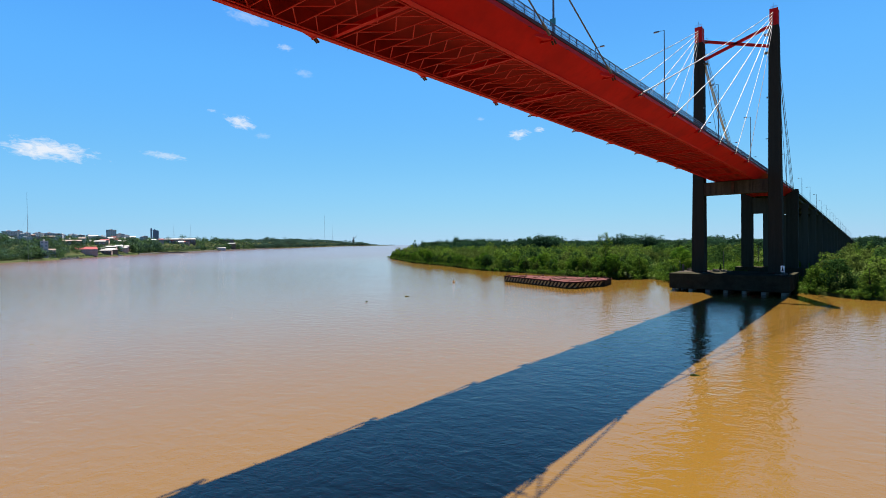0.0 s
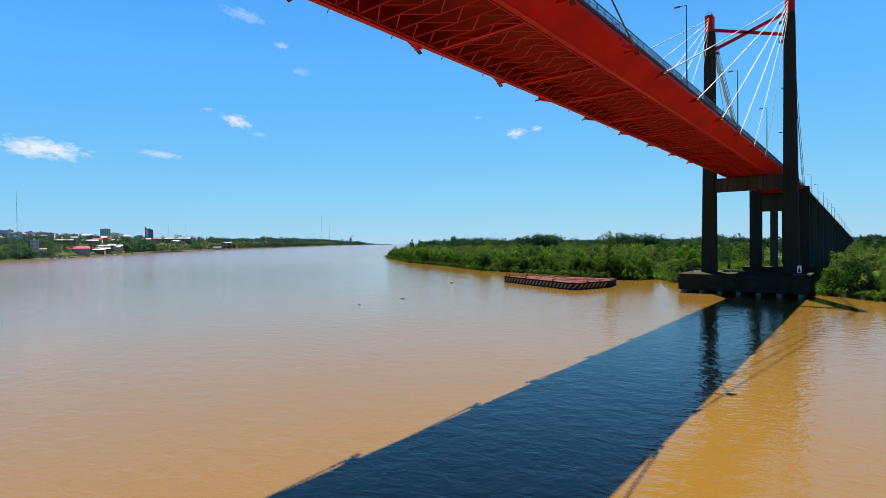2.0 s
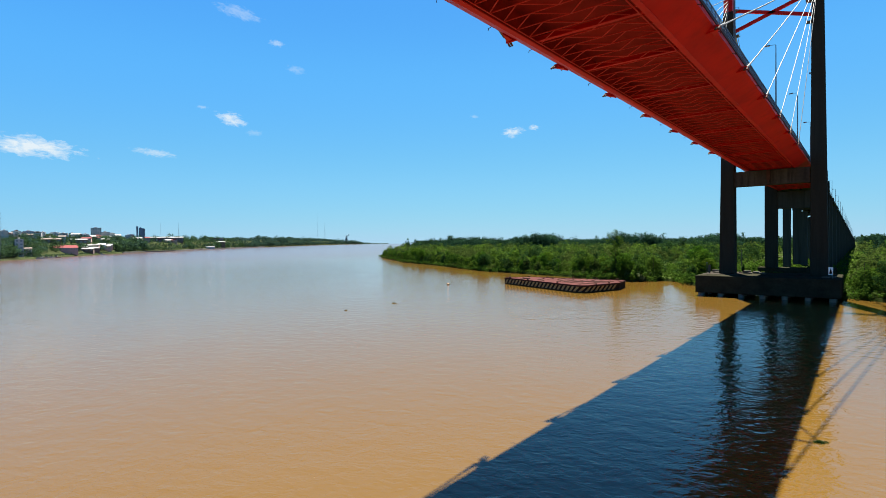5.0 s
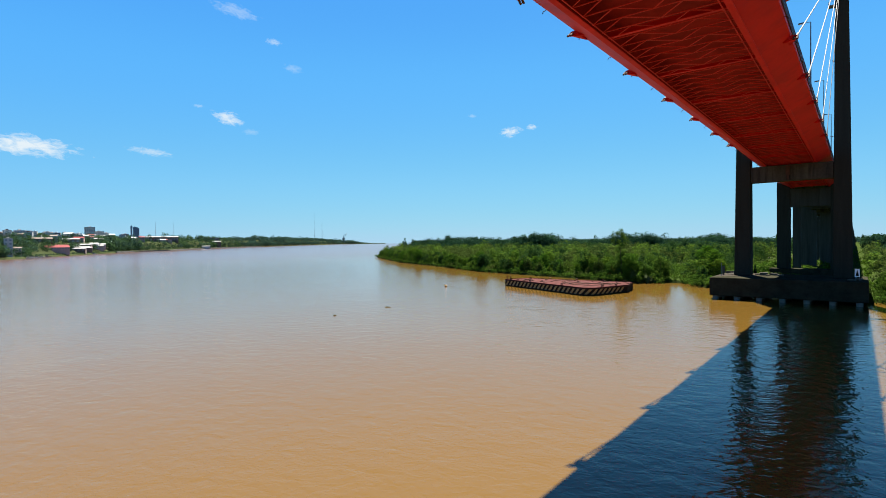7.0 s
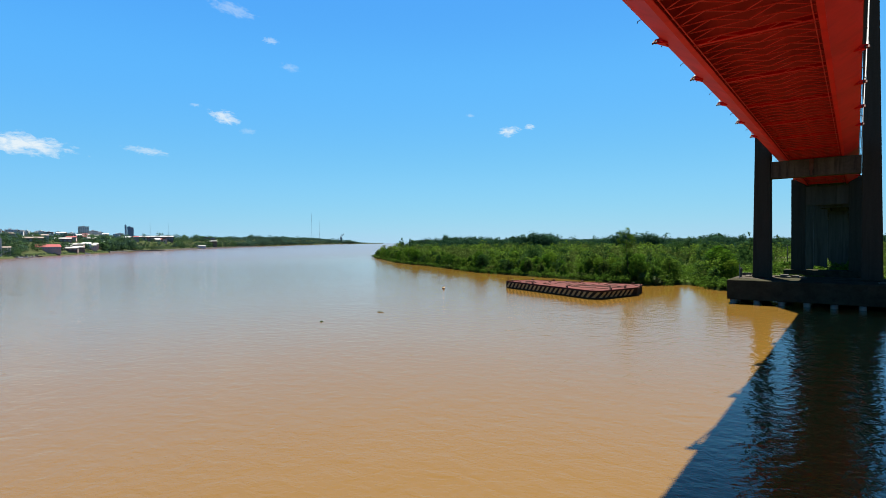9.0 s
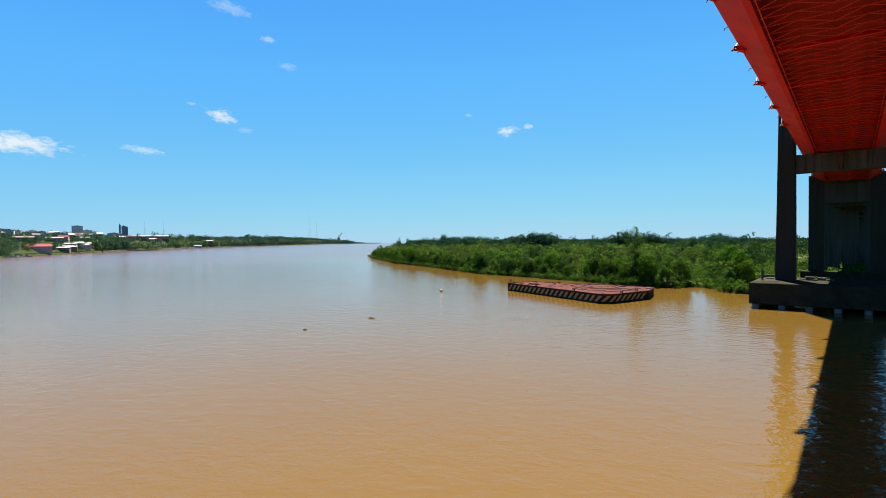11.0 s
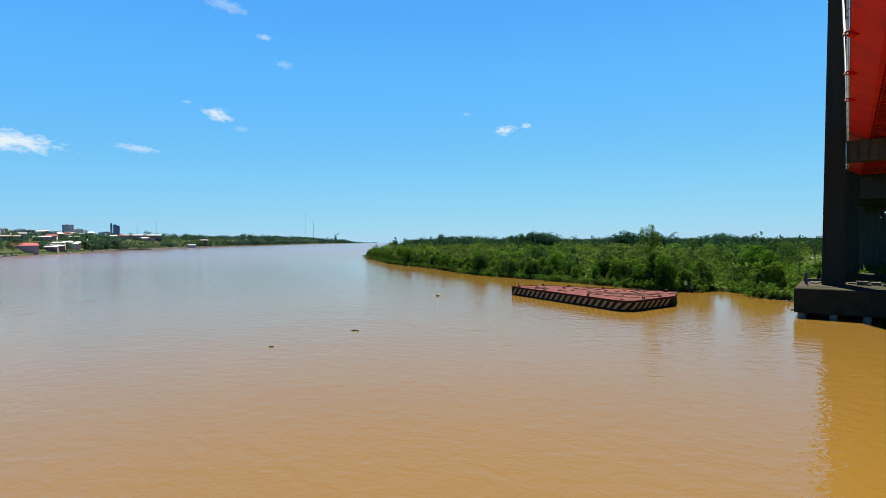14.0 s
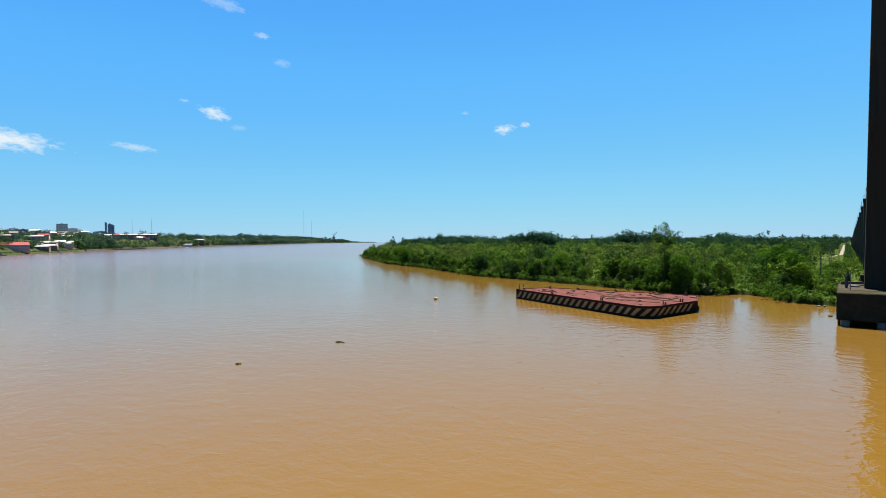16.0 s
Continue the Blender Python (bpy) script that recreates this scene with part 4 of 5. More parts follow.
# along the water's edge
x = -503.0
while x < 330:
    if not (-24 < x < 25) and not (-60 < x < -50):
        s = rng.uniform(0.35, 1.25) if rng.random() < 0.75 else rng.uniform(1.2, 1.9)
        put_tree(5 if rng.random() < 0.7 else 6, x, shore_y(x) + rng.uniform(-1.0, 2.5), s, rng.uniform(0, 360), 0.6)
    x += rng.uniform(2.2, 6.0) if x > -240 else rng.uniform(6, 11)
# tall front row, uneven
x = -504.0
while x < -62:
    put_tree(int(rng.choice([0, 1, 1, 9, 10, 3, 4])), x, shore_y(x) + rng.uniform(1.5, 6.0), rng.uniform(0.6, 1.2) * (0.78 if x < -150 else 0.95), rng.uniform(0, 360), 0.9)
    x += rng.uniform(4, 11)
near = []
tries = 0
while len(near) < 225 and tries < 6000:
    tries += 1
    x = rng.uniform(-495, 260)
    y = shore_y(x) + 3 + rng.exponential(16)
    if -36 < x < 25 or creek(x, y, 7) or any((x - a) ** 2 + (y - c) ** 2 < 24 for a, c in near):
        continue
    near.append((x, y))
    d = y - shore_y(x)
    i = int(rng.choice([0, 1, 2, 3, 4, 9, 10], p=[0.15, 0.28, 0.05, 0.16, 0.08, 0.14, 0.14]))
    put_tree(i, x, y, rng.uniform(0.6, 1.35) * (0.8 if x < -150 else 0.95), rng.uniform(0, 360))


# bushes and scrub between the wood and the viaduct
k = 0
while k < 90:
    x, y = rng.uniform(-31, -13), rng.uniform(30, 330)
    k += 1
    put_tree(6 if rng.random() < 0.5 else 5, x, y, rng.uniform(0.4, 1.0) * (1.3 if x < -24 else 0.7), rng.uniform(0, 360), 0.9)
for k in range(40):
    put_tree(6, rng.uniform(-13, 22), rng.uniform(26, 90), rng.uniform(0.3, 0.7), rng.uniform(0, 360), 1.0)

# ---- drifting water plants ----
for x, y, r in ((-104.0, -102.3, 0.6), (-103.5, -125.3, 0.2), (24.0, -167.2, 0.4)):
    gen = np.random.default_rng(int(abs(x * 7)))
    q = crown_quads(gen, [(0, 0, 0.04, r, 0.1), (r * 1.2, 0.3, 0.03, r * 0.6, 0.06), (-r * 1.1, -0.2, 0.03, r * 0.5, 0.07)], 120, 0.12)
    ob = new("water_plant", quads_mesh("water_plant", q, LEAF_DARK))
    ob.location = (x, y, 0.06)
    tagged(ob, "floating clump of dark green water plants", "water plant", "drifting plants")

# ---- woods behind, too many to count ----
def woods(name, spots, count, size, mat, label, slim=0.74):
    rng = np.random.default_rng(len(spots))
    base = [crown_quads(rng, tree_blobs(rng, 1.0, k), count, size, 0.8, 0.25, slim)[:, (0, 1, 3)] for k in ("clump", "plume", "clump", "clump", "plume", "round", "clump", "plume")]
    out = []
    for x, y, h in spots:
        q = base[rng.integers(len(base))]
        a = rng.uniform(0, 6.28)
        R = np.array([[math.cos(a), -math.sin(a), 0], [math.sin(a), math.cos(a), 0], [0, 0, 1]])
        out.append((q @ R.T) * h + np.array([x, y, 1.0]))
    ob = new(name, quads_mesh(name, np.concatenate(out), mat))
    return tagged(ob, label, "woodland", kind="stuff")


def coast_x(y):
    """The island's left shore at a given y."""
    line = ((281, -505), (400, -590), (980, -1090), (2900, -2750), (4600, -3800))
    for (y0, x0), (y1, x1) in zip(line, line[1:]):
        if y0 <= y <= y1:
            return x0 + (x1 - x0) * (y - y0) / (y1 - y0)
    return -505.0


mid, mid2, mid3, far, hazy = [], [], [], [], []
groves = []
for _ in range(62):  # dense groves of tall trees inland, each a long rounded mass
    gy = rng.uniform(520, 1150)
    gx = rng.uniform(coast_x(gy) + 40, 0.55 * gy + 150)
    gh, wide, slant = rng.uniform(23.5, 36), rng.uniform(9, 48), rng.uniform(0.55, 1.0)
    for _ in range(int(rng.integers(8, 16) + wide * 0.8)):
        u = rng.uniform(-1, 1)
        x, y = gx + u * wide * slant + rng.normal() * 4, gy + u * wide * 0.75 + rng.normal() * 8
        if not -38 < x < 24:
            groves.append((x, y, gh * math.sqrt(1.08 - u * u * 0.6) * rng.uniform(0.85, 1.08)))
for _ in range(46):  # single poplars standing out
    y = rng.uniform(420, 900)
    x = rng.uniform(coast_x(y) + 20, 0.5 * y)
    if not -38 < x < 24:
        groves.append((x, y, rng.uniform(24, 32)))
for _ in range(260):
    far.append((rng.uniform(-22.5, -16), rng.uniform(420, 1500), rng.uniform(2.5, 6.0)))
for _ in range(4300):
    x, y = rng.uniform(-620, 420), rng.uniform(20, 430)
    d = y - shore_y(x)
    if d < 14 or creek(x, y, 5) or (-41 if y < 430 else -36) < x < 24 or x < coast_x(y):
        continue
    tone = noise.noise(Vector((x * 0.012, y * 0.006, 3.0))) + rng.uniform(-0.35, 0.35)
    group = mid2 if tone > 0.18 else mid3 if tone < -0.2 else mid
    if rng.random() < 0.02 and d > 60:
        mid3.append((x, y, rng.uniform(18, 24)))
    group.append((x, y, (rng.uniform(6.5, 15.5) * rng.uniform(0.8, 1.3) + 2 * min(1, d / 200)) * (0.85 if x < -200 and d < 60 else 1.0)))
for _ in range(4600):
    y = rng.uniform(400, 1500)
    x = rng.uniform(coast_x(y) + 8, 0.5 * y + 300)
    if -33 < x < 24:
        continue
    lump = noise.noise(Vector((x * 0.011, y * 0.006, 1.0)))
    lift = 0.85 + 0.35 * lump + (0.3 if lump > 0.3 else 0.0) + (0.5 if rng.random() < 0.03 else 0.0)
    far.append((x, y, (rng.uniform(9, 15) * rng.uniform(0.9, 1.15) + 8 * min(1, max(0, (y - 450) / 600))) * lift))
for _ in range(3600):
    y = rng.uniform(1400, 4300)
    x = rng.uniform(coast_x(y) + 10, 0.4 * y + 300)
    if -33 < x < 24 and y < 1650:
        continue
    hazy.append((x, y, rng.uniform(19, 27) * (1 + 0.35 * noise.noise(Vector((x * 0.004, y * 0.004, 7.0))))))
woods("woodland", mid, 220, 0.058, LEAF, "dense green willow wood on the island")
woods("woodland_shaded", mid3, 220, 0.058, LEAF_DARK, "dark green willows within the island wood")
woods("woodland_dry", mid2, 220, 0.058, LEAF_DRY, "yellowish green willows within the island wood")
scrub = []
for _ in range(3000):
    x, y = rng.uniform(-42, 24), 28 + rng.exponential(230)
    if rng.random() < 0.4:
        x, y = rng.uniform(-24, -10), rng.uniform(250, 1350)
    if y > 1360 or (y > 270 and -28 < x < -23.6):
        continue
    scrub.append((x, y, rng.uniform(0.8, 2.6) * (1 + 1.3 * max(0.0, noise.noise(Vector((x * 0.1, y * 0.02, 5.0)))))))
edge = []
for _ in range(4200):
    x = rng.uniform(-503, 330)
    if -24 < x < 25:
        continue
    d = rng.uniform(-2.6, 2.0) if rng.random() < 0.6 else rng.exponential(14)
    edge.append((x, shore_y(x) + d, rng.uniform(0.7, 2.6) * (0.5 if -60 < x < -50 and d < 4 else 1.0)))
for _ in range(1300):
    x, y = rng.uniform(-84, -28), rng.uniform(44, 240)
    edge.append((x, y, rng.uniform(0.8, 2.0) * (1 + max(0.0, (y - 70) / 60)) if creek(x, y, 7) else rng.uniform(1.2, 4.2)))
woods("undergrowth", edge, 36, 0.165, LEAF, "low green undergrowth along the muddy shore")
q = np.concatenate([crown_quads(rng, tree_blobs(rng, 1.0, "clump"), 30, 0.16, 0.85, 0.3)[:, (0, 1, 3)] * np.array([1.2, 1.2, 0.9]) + np.array([-8 + 0.42 * k, rng.uniform(9.5, 12.0), 7.85]) for k in range(26)])
tagged(new("weeds", quads_mesh("weeds", q, LEAF_DRY)), "green weeds growing on the pile cap", "weeds", kind="stuff")
woods("scrub", scrub, 40, 0.16, LEAF_BRIGHT, "low green scrub and tall grass beside the viaduct")
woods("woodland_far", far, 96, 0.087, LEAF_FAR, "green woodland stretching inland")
woods("woodland_grove", groves, 150, 0.07, LEAF_GROVE, "dark groves of tall trees inland, bluish haze in their colour", 0.62)
woods("woodland_distant", hazy, 56, 0.12, LEAF_HAZY, "distant line of tall woods with haze in the leaf colour")



# ---- town bank across the river: a rising sheet, woods and buildings ----
EYE0 = (0.0, -220.0)
RADII = ((30, 4700), (46, 4600), (50, 4450), (53.5, 3650), (57, 2950), (61.1, 2360), (63.5, 2110), (66.6, 1690), (69.3, 1600), (73.1, 1310), (76.6, 1110), (77.7, 1040), (81.9, 920), (90, 840), (110, 800), (140, 900))
RISE = ((-8, -2.0), (0, 1.8), (5, 2.6), (30, 4.0), (115, 25.0), (300, 32.0), (700, 40.0), (1600, 44.0), (3000, 44.0))


def bank_radius(a):
    for (a0, r0), (a1, r1) in zip(RADII, RADII[1:]):
        if a0 <= a <= a1:
            return r0 + (r1 - r0) * (a - a0) / (a1 - a0)
    return 1000.0


def bank_z(inland):
    for (d0, z0), (d1, z1) in zip(RISE, RISE[1:]):
        if d0 <= inland <= d1:
            return z0 + (z1 - z0) * (inland - d0) / (d1 - d0)
    return 44.0 if inland > 0 else -2.0


def low_tip(a):
    """The bank runs out low towards its far tip."""
    return min(1.0, max(0.08, (a - 47.0) / 6.0))


def bank_spot(a, r):
    """Plan place at a bearing (degrees left of +y) and a range, with the ground's height."""
    return EYE0[0] - r * math.sin(radians(a)), EYE0[1] + r * math.cos(radians(a)), bank_z(r - bank_radius(a)) * low_tip(a)


bm = bmesh.new()
rings = []
for k in range(96):
    a = 45.0 + k
    rr = bank_radius(a)
    rings.append([bm.verts.new((EYE0[0] - (rr + d) * math.sin(radians(a)), EYE0[1] + (rr + d) * math.cos(radians(a)), z * (low_tip(a) if z > 0 else 1.0))) for d, z in RISE])
for p, q in zip(rings, rings[1:]):
    for i in range(len(RISE) - 1):
        bm.faces.new((p[i], q[i], q[i + 1], p[i + 1]))
tagged(part("ground_city_bank", bm, BANK), "far town river bank rising to a wooded bluff", "river bank", kind="structure")
bm = bmesh.new()
for k in range(50):
    a0, a1 = 58 + k * 0.26, 58 + (k + 1) * 0.26
    x0, y0, _ = bank_spot(a0, bank_radius(a0) - 3)
    x1, y1, _ = bank_spot(a1, bank_radius(a1) - 3)
    beam(bm, (x0, y0, 1.5), (x1, y1, 1.5), 4.0, 3.6)
tagged(part("quay", bm, QUAY), "long stone quay wall along the far bank", "quay", kind="structure")

town_trees = []
rng = np.random.default_rng(5)
for _ in range(6800):
    a = rng.uniform(45.0, 92) if rng.random() < 0.985 else rng.uniform(45.0, 46.6)
    d = 6 + (rng.exponential(45) if rng.random() < 0.45 else rng.uniform(0, 620))
    if d > 900 or (d < 45 and 71.5 < a < 77.3) or (d < 20 and 61 < a < 79):
        continue
    x, y, z = bank_spot(a, bank_radius(a) + d)
    if math.hypot(x, y) > 4950:
        continue
    lump = 0.8 + 0.7 * max(0.0, noise.noise(Vector((a * 0.9, d * 0.01, 2.0))) + 0.25)
    town_trees.append((x, y, z, rng.uniform(6.5, 18) * lump * (1.75 if a < 59 else 1.3 if a < 65.7 else 0.8 if a < 69.0 and d < 200 else 1.0) * (1.7 if 69.0 < a < 72.2 and d < 100 else 1.0) * min(1.0, max(0.2, 0.25 + (a - 46.6) / 3.0))))


def woods_on(name, spots, count, size, mat, label):
    rng = np.random.default_rng(len(spots))
    base = [crown_quads(rng, tree_blobs(rng, 1.0, k), count, size, 0.85, 0.28, 0.74)[:, (0, 1, 3)] for k in ("clump", "round", "clump", "clump")]
    out = [base[rng.integers(4)] * h + np.array([x, y, z - 0.5]) for x, y, z, h in spots]
    return tagged(new(name, quads_mesh(name, np.concatenate(out), mat)), label, "woodland", kind="stuff")


for _ in range(26):  # large old trees by the water
    a = rng.choice([rng.uniform(77.2, 78.2), rng.uniform(79.1, 83.0), rng.uniform(69.5, 71.3)])
    x, y, z = bank_spot(a, bank_radius(a) + rng.uniform(18, 60))
    town_trees.append((x, y, z, rng.uniform(15, 20) if a < 79 else rng.uniform(13, 17)))
for _ in range(110):  # tall trees standing among the town houses
    a = rng.uniform(70.5, 84)
    x, y, z = bank_spot(a, bank_radius(a) + rng.uniform(130, 520))
    town_trees.append((x, y, z, rng.uniform(13, 23)))
for a, r, h in ((66.95, 1900, 34), (66.75, 1905, 29), (67.1, 1895, 24), (68.2, 1890, 27), (68.35, 1895, 24), (68.05, 1900, 22)):
    x, y, z = bank_spot(a, r)  # dark trees on the hilltop
    town_trees.append((x, y, z, h))
for _ in range(560):  # shrubs at the water's edge before the buildings
    a = rng.uniform(70.5, 78.5)
    x, y, z = bank_spot(a, bank_radius(a) + rng.uniform(3, 24))
    town_trees.append((x, y, z, rng.uniform(1.5, 4.5)))
split = [t for k, t in enumerate(town_trees) if k % 3 == 0 or t[1] > 1050]
woods_on("woodland_town", split, 76, 0.094, LEAF_HAZY, "trees along the far town bank, haze put into their green")
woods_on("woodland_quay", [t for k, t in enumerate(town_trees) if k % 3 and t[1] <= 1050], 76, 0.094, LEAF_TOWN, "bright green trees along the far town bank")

OFFWHITE = material("off_white_render", (0.36, 0.36, 0.345), 0.8, vary=0.15, scale=0.1)
PALE = material("pale_sheet_roof", (0.12, 0.12, 0.115), 0.7, vary=0.15, scale=0.1)
BEIGE = material("beige_render", (0.42, 0.38, 0.34), 0.85, vary=0.15, scale=0.1)
GREYW = material("grey_render", (0.33, 0.335, 0.33), 0.85, vary=0.15, scale=0.1)
DARKBLUE = material("dark_blue_cladding", (0.06, 0.11, 0.17), 0.4, vary=0.15, scale=0.1)
PINKW = material("pink_render", (0.3, 0.2, 0.17), 0.85, vary=0.2, scale=0.1)
REDROOF = material("red_sheet_roof", (0.15, 0.04, 0.04), 0.8, spec=0.05, vary=0.2, scale=0.1)
BROWNW = material("brown_brick_far", (0.09, 0.062, 0.048), 0.85, vary=0.2, scale=0.1)
GLASS = material("dark_window_glass", (0.14, 0.16, 0.18), 0.2)


def building(a, r, top, w, d, wall, roofmat, label, gable=0.0, rows=0, cols=0, name="building", turn=0.0, base=5.0):
    x, y, z = bank_spot(a, r)
    z -= 1.0
    b = thing(name, (x, y, z), label, "building", "town buildings")
    b.rotation_euler = (0, 0, radians(a + turn))
    h = max(4.0, top - z)
    bm = bmesh.new()
    box(bm, -w / 2, w / 2, -d / 2, d / 2, -base, h - gable)
    part("wall", bm, wall, b)
    bm = bmesh.new()
    if gable:
        o = 0.6
        box(bm, -w / 2 - o, w / 2 + o, -d / 2 - o, d / 2 + o, h - gable, h, (-w / 2 - o, w / 2 + o, -0.3, 0.3))
    else:
        box(bm, -w / 2 - 0.3, w / 2 + 0.3, -d / 2 - 0.3, d / 2 + 0.3, h, h + 0.5)
        box(bm, -w / 6, w / 8, -d / 6, d / 6, h + 0.5, h + 2.8)
    part("roof", bm, roofmat, b)
    if rows:
        hh = h - gable
        bm = bmesh.new()
        ww, wh = w / cols * 0.5, hh / rows * 0.45
        box(bm, -ww / 2, ww / 2, -0.12, 0.1, -wh / 2, wh / 2)
        win = None
        for i in range(rows):
            for j in range(cols):
                loc = (-w / 2 + (j + 0.5) * w / cols, -d / 2, (i + 0.55) * hh / rows)
                if win is None:
                    win = part("window", bm, GLASS, b, "dark window", loc)
                else:
                    again(win, loc)
    return b


building(73.02, 1935, 74.5, 28, 20, BEIGE, GREYW, "tall beige apartment block above the town trees", rows=9, cols=5)
building(72.3, 1960, 62.0, 26, 18, GREYW, GREYW, "low grey apartment block beside the tall one", rows=5, cols=6)
building(71.75, 1975, 58.0, 16, 16, OFFWHITE, GREYW, "pale apartment block beside the tall one", rows=4, cols=4)
building(69.72, 1785, 74.8, 5, 8, DARKBLUE, DARKBLUE, "slim dark blue tower block", rows=8, cols=1)
building(69.43, 1796, 71.0, 10, 11, DARKBLUE, DARKBLUE, "dark blue tower block", rows=7, cols=3)
building(69.2, 1800, 68.5, 8, 11, DARKBLUE, DARKBLUE, "short dark blue tower block", rows=7, cols=2)
building(81.0, 1310, 54.0, 22, 16, GREYW, GREYW, "grey blue apartment building in the town", rows=6, cols=5)
building(80.3, 1330, 55.0, 12, 14, OFFWHITE, PINKW, "white apartment building in the town", rows=6, cols=3)
building(79.7, 1340, 52.0, 11, 14, BEIGE, GREYW, "beige apartment building in the town", rows=6, cols=3)
building(80.0, 1190, 40.0, 20, 14, OFFWHITE, GREYW, "white low apartment building among trees", rows=3, cols=5)
building(77.6, 1330, 49.0, 9, 12, OFFWHITE, GREYW, "white apartment building among trees", rows=5, cols=3)
building(77.1, 1340, 47.0, 9, 12, BEIGE, GREYW, "beige apartment building among trees", rows=4, cols=3)
building(67.28, 1900, 45.4, 102, 24, BROWNW, PALE, "long low brown hall with a pale roof", gable=3.0, rows=1, cols=14, name="hall")
building(62.3, 2290, 30.0, 36, 18, BROWNW, PALE, "small brown building with a white roof on the bank", gable=2.5, name="hall")
building(62.75, 2330, 42.0, 60, 18, BROWNW, BROWNW, "dark brick building among the bank trees", rows=2, cols=7, name="hall")
building(75.85, 1216, 21.6, 52, 18, PINKW, REDROOF, "riverside warehouse with a red sheet roof", gable=5.0, rows=1, cols=12, name="warehouse", turn=14, base=9.0)
building(74.45, 1314, 18.5, 28, 20, BROWNW, PALE, "white roofed riverside shed", gable=3.0, name="shed", turn=35)
building(73.55, 1330, 17.5, 26, 20, BROWNW, PALE, "white roofed dark walled shed on the quay", gable=3.0, name="shed", turn=35)
building(72.85, 1412, 25.2, 23, 18, OFFWHITE, OFFWHITE, "white shed behind the quay", gable=3.0, name="shed")
building(71.6, 1515, 28.3, 12, 12, OFFWHITE, OFFWHITE, "small white house behind the quay", gable=2.5, name="shed")
building(74.05, 1440, 33.5, 26, 14, BEIGE, PALE, "low building with a pale roof above the sheds", gable=2.5, name="shed")
building(78.87, 1040, 32.0, 11, 11, BEIGE, BEIGE, "beige riverside tower building", rows=5, cols=2)
building(78.35, 1062, 19.0, 14, 12, BEIGE, BROWNW, "low beige annex beside the beige tower", gable=2.0, rows=1, cols=3)
building(63.5, 2126, 12.0, 48, 12, GREYW, PALE, "low grey marina building on the quay", gable=2.0, name="hall")
rr = random.Random(8)
for k in range(50):
    a = rr.uniform(66, 84)
    rad = bank_radius(a) + rr.uniform(120, 560)
    z = bank_spot(a, rad)[2]
    building(a, rad, z + rr.uniform(9, 19), rr.uniform(10, 24), rr.uniform(9, 14), rr.choice([OFFWHITE, BEIGE, PINKW, GREYW, BROWNW]), rr.choice([REDROOF, GREYW, OFFWHITE, BROWNW]), "small town house among trees on the slope", gable=rr.choice([0.0, 2.5]), rows=2, cols=3, name="house", turn=rr.uniform(-25, 25))


for k in range(34):
    a = rr.choice([rr.uniform(73.5, 84), rr.uniform(70, 84)])
    rad = bank_radius(a) + rr.uniform(260, 620)
    z = bank_spot(a, rad)[2]
    building(a, rad, z + rr.uniform(11, 19), rr.uniform(8, 19), rr.uniform(10, 15), rr.choice([GREYW, BEIGE, OFFWHITE, OFFWHITE, PINKW]), GREYW, "pale mid rise town building above the trees", rows=rr.choice([4, 5]), cols=rr.choice([3, 4]), name="apartment_house", turn=rr.uniform(-20, 20))
for k in range(9):
    a = rr.uniform(70.5, 78.5)
    rad = bank_radius(a) + rr.uniform(40, 150)
    z = bank_spot(a, rad)[2]
    building(a, rad, z + rr.uniform(7, 12), rr.uniform(14, 34), rr.uniform(10, 16), rr.choice([BROWNW, PINKW, BROWNW, BROWNW]), rr.choice([PALE, PALE, REDROOF, BROWNW]), "low roofed riverside building among trees", gable=2.5, rows=1, cols=4, name="shed", turn=rr.uniform(-15, 15))


for k, a in enumerate((76.2, 76.55, 76.9, 77.2, 77.5, 72.7, 64.2, 63.6)):
    x, y, _ = bank_spot(a, bank_radius(a) - 9)
    bt = thing("boat", (x, y, 0), "small moored boat by the far bank", "boat", "moored boats")
    bt.rotation_euler = (0, 0, radians(a + rr.uniform(-20, 20)))
    bm = bmesh.new()
    w = rr.uniform(4.5, 8)
    box(bm, -w * 0.85, w * 0.75, -1.3, 1.3, -0.4, 1.3, (-w, w, -1.6, 1.6))
    part("hull", bm, rr.choice([OFFWHITE, GREYW, BROWNW]), bt)
    bm = bmesh.new()
    box(bm, -w * 0.5, w * 0.2, -1.0, 1.0, 1.3, 3.2, (-w * 0.45, w * 0.1, -0.9, 0.9))
    part("cabin", bm, PALE, bt)


def mast(a, r, top, w=0.9):
    x, y, z = bank_spot(a, r)
    m = thing("radio_mast", (x, y, z - 1), "thin grey lattice radio mast on the far bank", "mast", "radio masts")
    bm = bmesh.new()
    h = top - z
    rod(bm, (0, 0, 0), (0, 0, h), w, w * 0.5, 5)
    part("pole", bm, STEEL, m)
    bm = bmesh.new()
    for k in (0.35, 0.7):
        for o in (0, 2.1, 4.2):
            rod(bm, (0, 0, h * k), (h * 0.22 * math.cos(o), h * 0.22 * math.sin(o), 0), 0.035, sides=4)
    part("guy_wire", bm, STEEL, m)


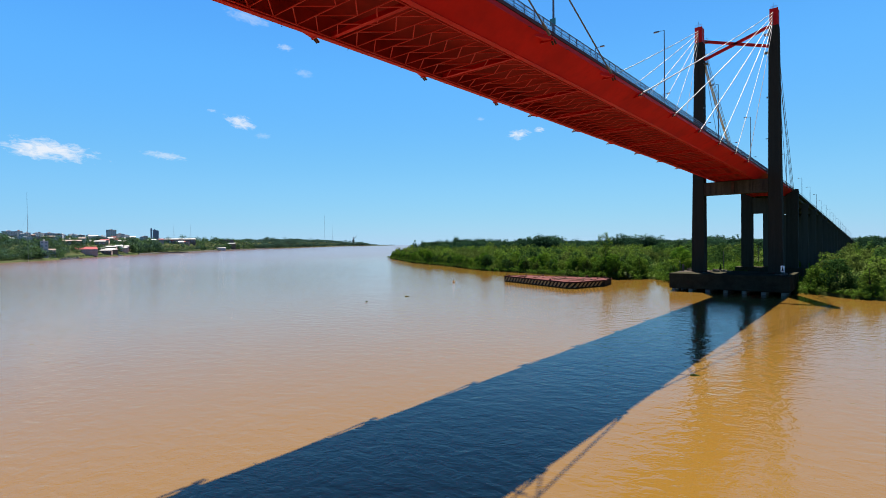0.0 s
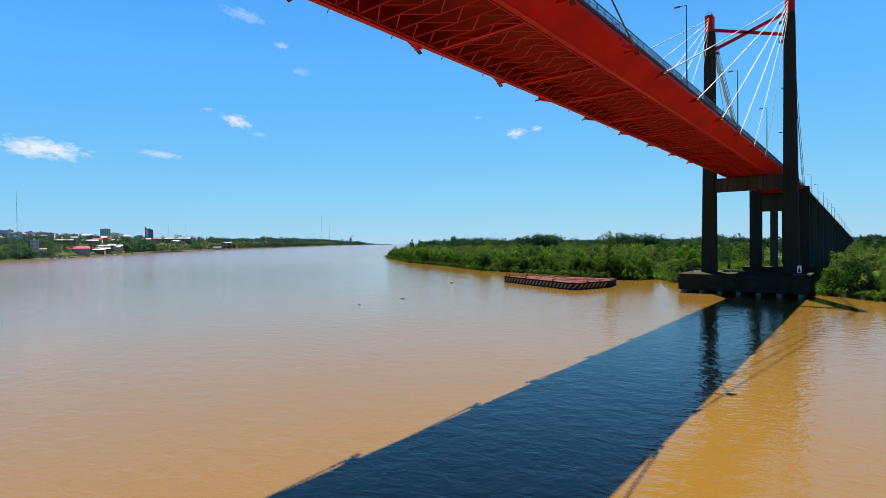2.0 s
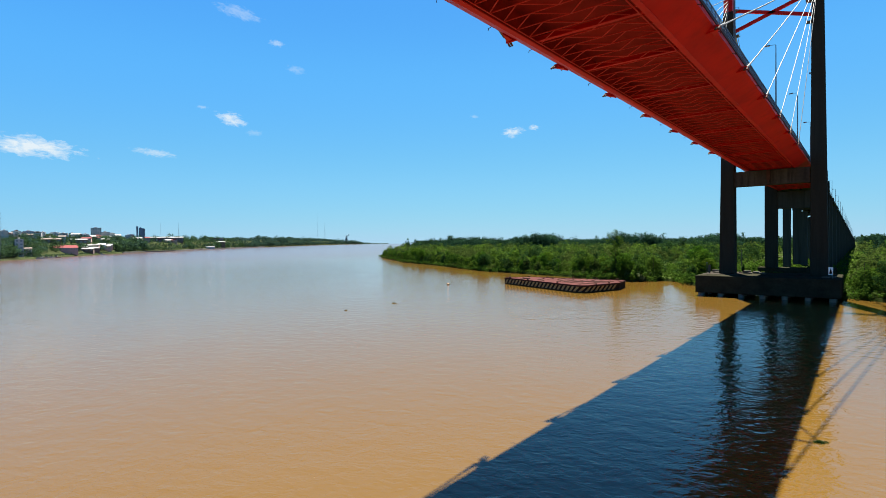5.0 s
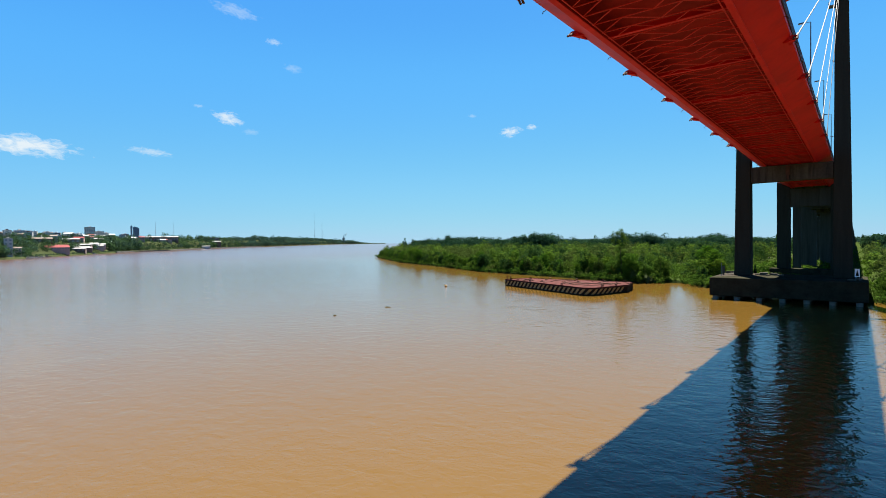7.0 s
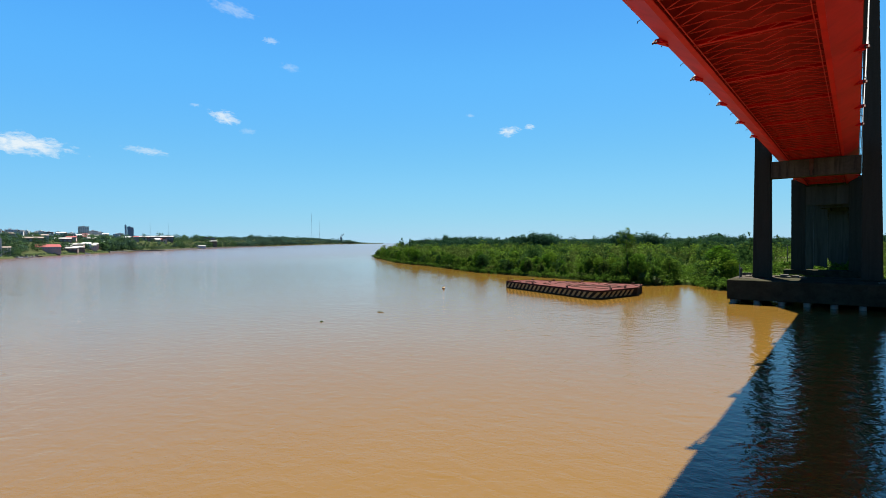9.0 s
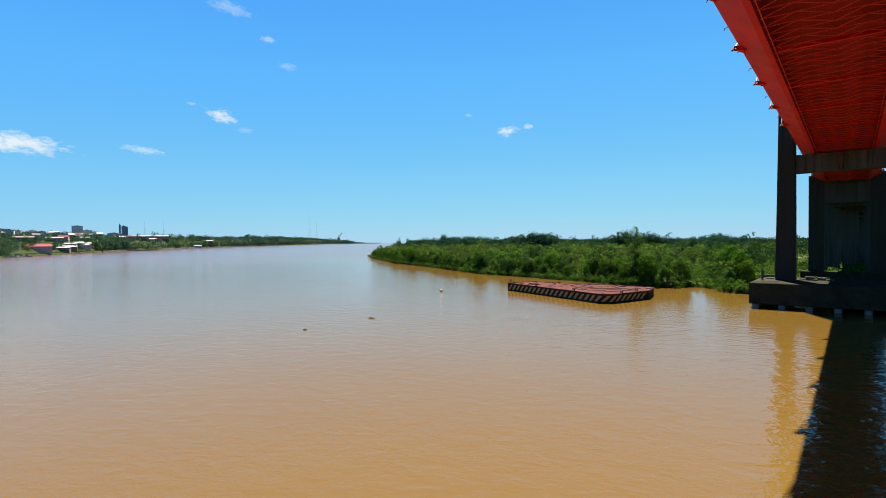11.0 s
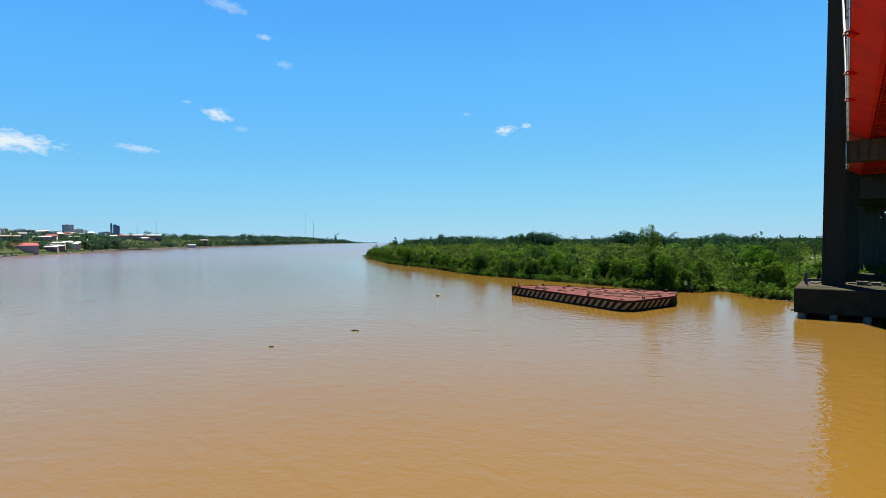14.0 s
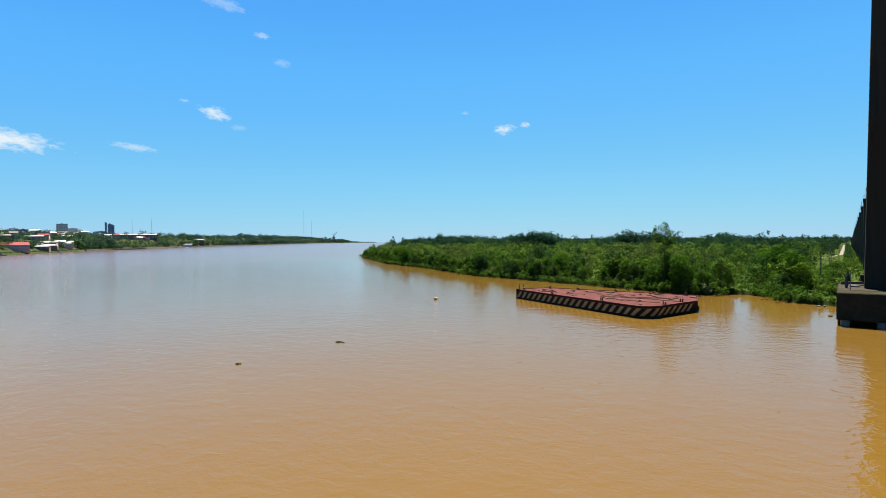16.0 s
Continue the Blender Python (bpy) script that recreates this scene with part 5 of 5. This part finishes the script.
mast(80.16, 965, 107, 0.3)
mast(67.71, 1836, 88, 0.5)
mast(66.16, 1886, 91, 0.4)
mast(52.6, 4550, 270, 0.8)
mast(51.8, 4600, 192, 1.2)
x, y, z = bank_spot(49.5, 4560)
cr = thing("harbour_crane", (x, y, z - 1), "distant grey harbour crane with a slanted jib", "crane")
bm = bmesh.new()
for o in (-8, 8):
    beam(bm, (o, 0, 0), (o * 0.4, 0, 45), 2.2)
beam(bm, (-8, 0, 30), (8, 0, 30), 2.0)
part("tower", bm, STEEL, cr)
bm = bmesh.new()
beam(bm, (0, 0, 42), (38, 0, 84), 2.0)
beam(bm, (0, 0, 60), (38, 0, 84), 0.8)
beam(bm, (0, 0, 42), (0, 0, 62), 1.6)
beam(bm, (0, 0, 42), (-18, 0, 66), 2.0)
beam(bm, (-24, 0, 20), (8, 0, 78), 2.2)
box(bm, -14, 10, -5, 5, 34, 44)
part("jib", bm, STEEL, cr)


# ---- clouds, far behind everything ----
def cloud_material(seed, cover, aspect):
    m = bpy.data.materials.new("cloud_vapour")
    m.use_nodes = True
    n, l = m.node_tree.nodes, m.node_tree.links
    n.remove(n["Principled BSDF"])
    tc = n.new("ShaderNodeTexCoord")
    mp = n.new("ShaderNodeMapping")
    mp.inputs["Location"].default_value = (seed * 3.7, seed * 1.9, 0)
    mp.inputs["Scale"].default_value = (max(1.0, 0.6 * aspect), 1.3, 1.0)
    l.new(tc.outputs["Object"], mp.inputs["Vector"])
    nz = n.new("ShaderNodeTexNoise")
    nz.inputs["Scale"].default_value = 2.6
    nz.inputs["Distortion"].default_value = 0.5
    nz.inputs["Detail"].default_value = 10
    nz.inputs["Roughness"].default_value = 0.62
    l.new(mp.outputs[0], nz.inputs["Vector"])
    ln = n.new("ShaderNodeVectorMath")
    ln.operation = "LENGTH"
    l.new(tc.outputs["Object"], ln.inputs[0])
    fall = n.new("ShaderNodeMath")
    fall.operation = "MULTIPLY_ADD"
    fall.inputs[1].default_value = -0.85
    l.new(ln.outputs["Value"], fall.inputs[0])
    l.new(nz.outputs["Fac"], fall.inputs[2])
    mr = n.new("ShaderNodeMapRange")
    mr.inputs["From Min"].default_value = -0.05
    mr.inputs["From Max"].default_value = 0.3
    mr.inputs["To Max"].default_value = cover
    l.new(fall.outputs[0], mr.inputs["Value"])
    em = n.new("ShaderNodeEmission")
    em.inputs["Color"].default_value = (0.86, 0.95, 1.0, 1)
    em.inputs["Strength"].default_value = 0.2
    tr = n.new("ShaderNodeBsdfTransparent")
    mx = n.new("ShaderNodeMixShader")
    l.new(mr.outputs[0], mx.inputs[0])
    l.new(tr.outputs[0], mx.inputs[1])
    l.new(em.outputs[0], mx.inputs[2])
    l.new(mx.outputs[0], n["Material Output"].inputs["Surface"])
    return m


CLOUDS = [(-4097, 697, 655, 700, 184, 0.95, -9), (-3888, 1348, 670, 367, 70, 0.5, -10), (-3622, 1787, 939, 281, 128, 0.8, -22), (-2142, 3340, 882, 227, 100, 0.8, 20), (-1997, 3418, 910, 108, 54, 0.7, 0), (-3381, 1726, 1640, 400, 110, 0.28, -20), (-3311, 1977, 1481, 143, 56, 0.42, -8), (-3286, 2115, 1319, 165, 80, 0.22, -10), (-3699, 1605, 1011, 100, 33, 0.3, 0), (-2381, 3149, 1009, 91, 36, 0.25, 0), (-3559, 1931, 854, 147, 61, 0.2, 0)]
for i, (x, y, z, w, h, cover, lean) in enumerate(CLOUDS):
    bm = bmesh.new()
    bmesh.ops.create_grid(bm, x_segments=16, y_segments=8, size=1.0)
    for v in bm.verts:
        v.co.z = 0.25 * (1 - v.co.x ** 2) * (1 - v.co.y ** 2)
    c = part("cloud", bm, cloud_material(i + 1, cover, w / h))
    c.matrix_basis = look((x, y, z), (0, -220, 22), -0.55 * lean) @ Matrix.Rotation(math.pi, 4, "Y") @ Matrix.Diagonal((w * 0.62, h * 0.62, 40, 1))
    c.visible_shadow = False
    tagged(c, "small white fair weather cloud in the blue sky", "cloud", "clouds", "structure")
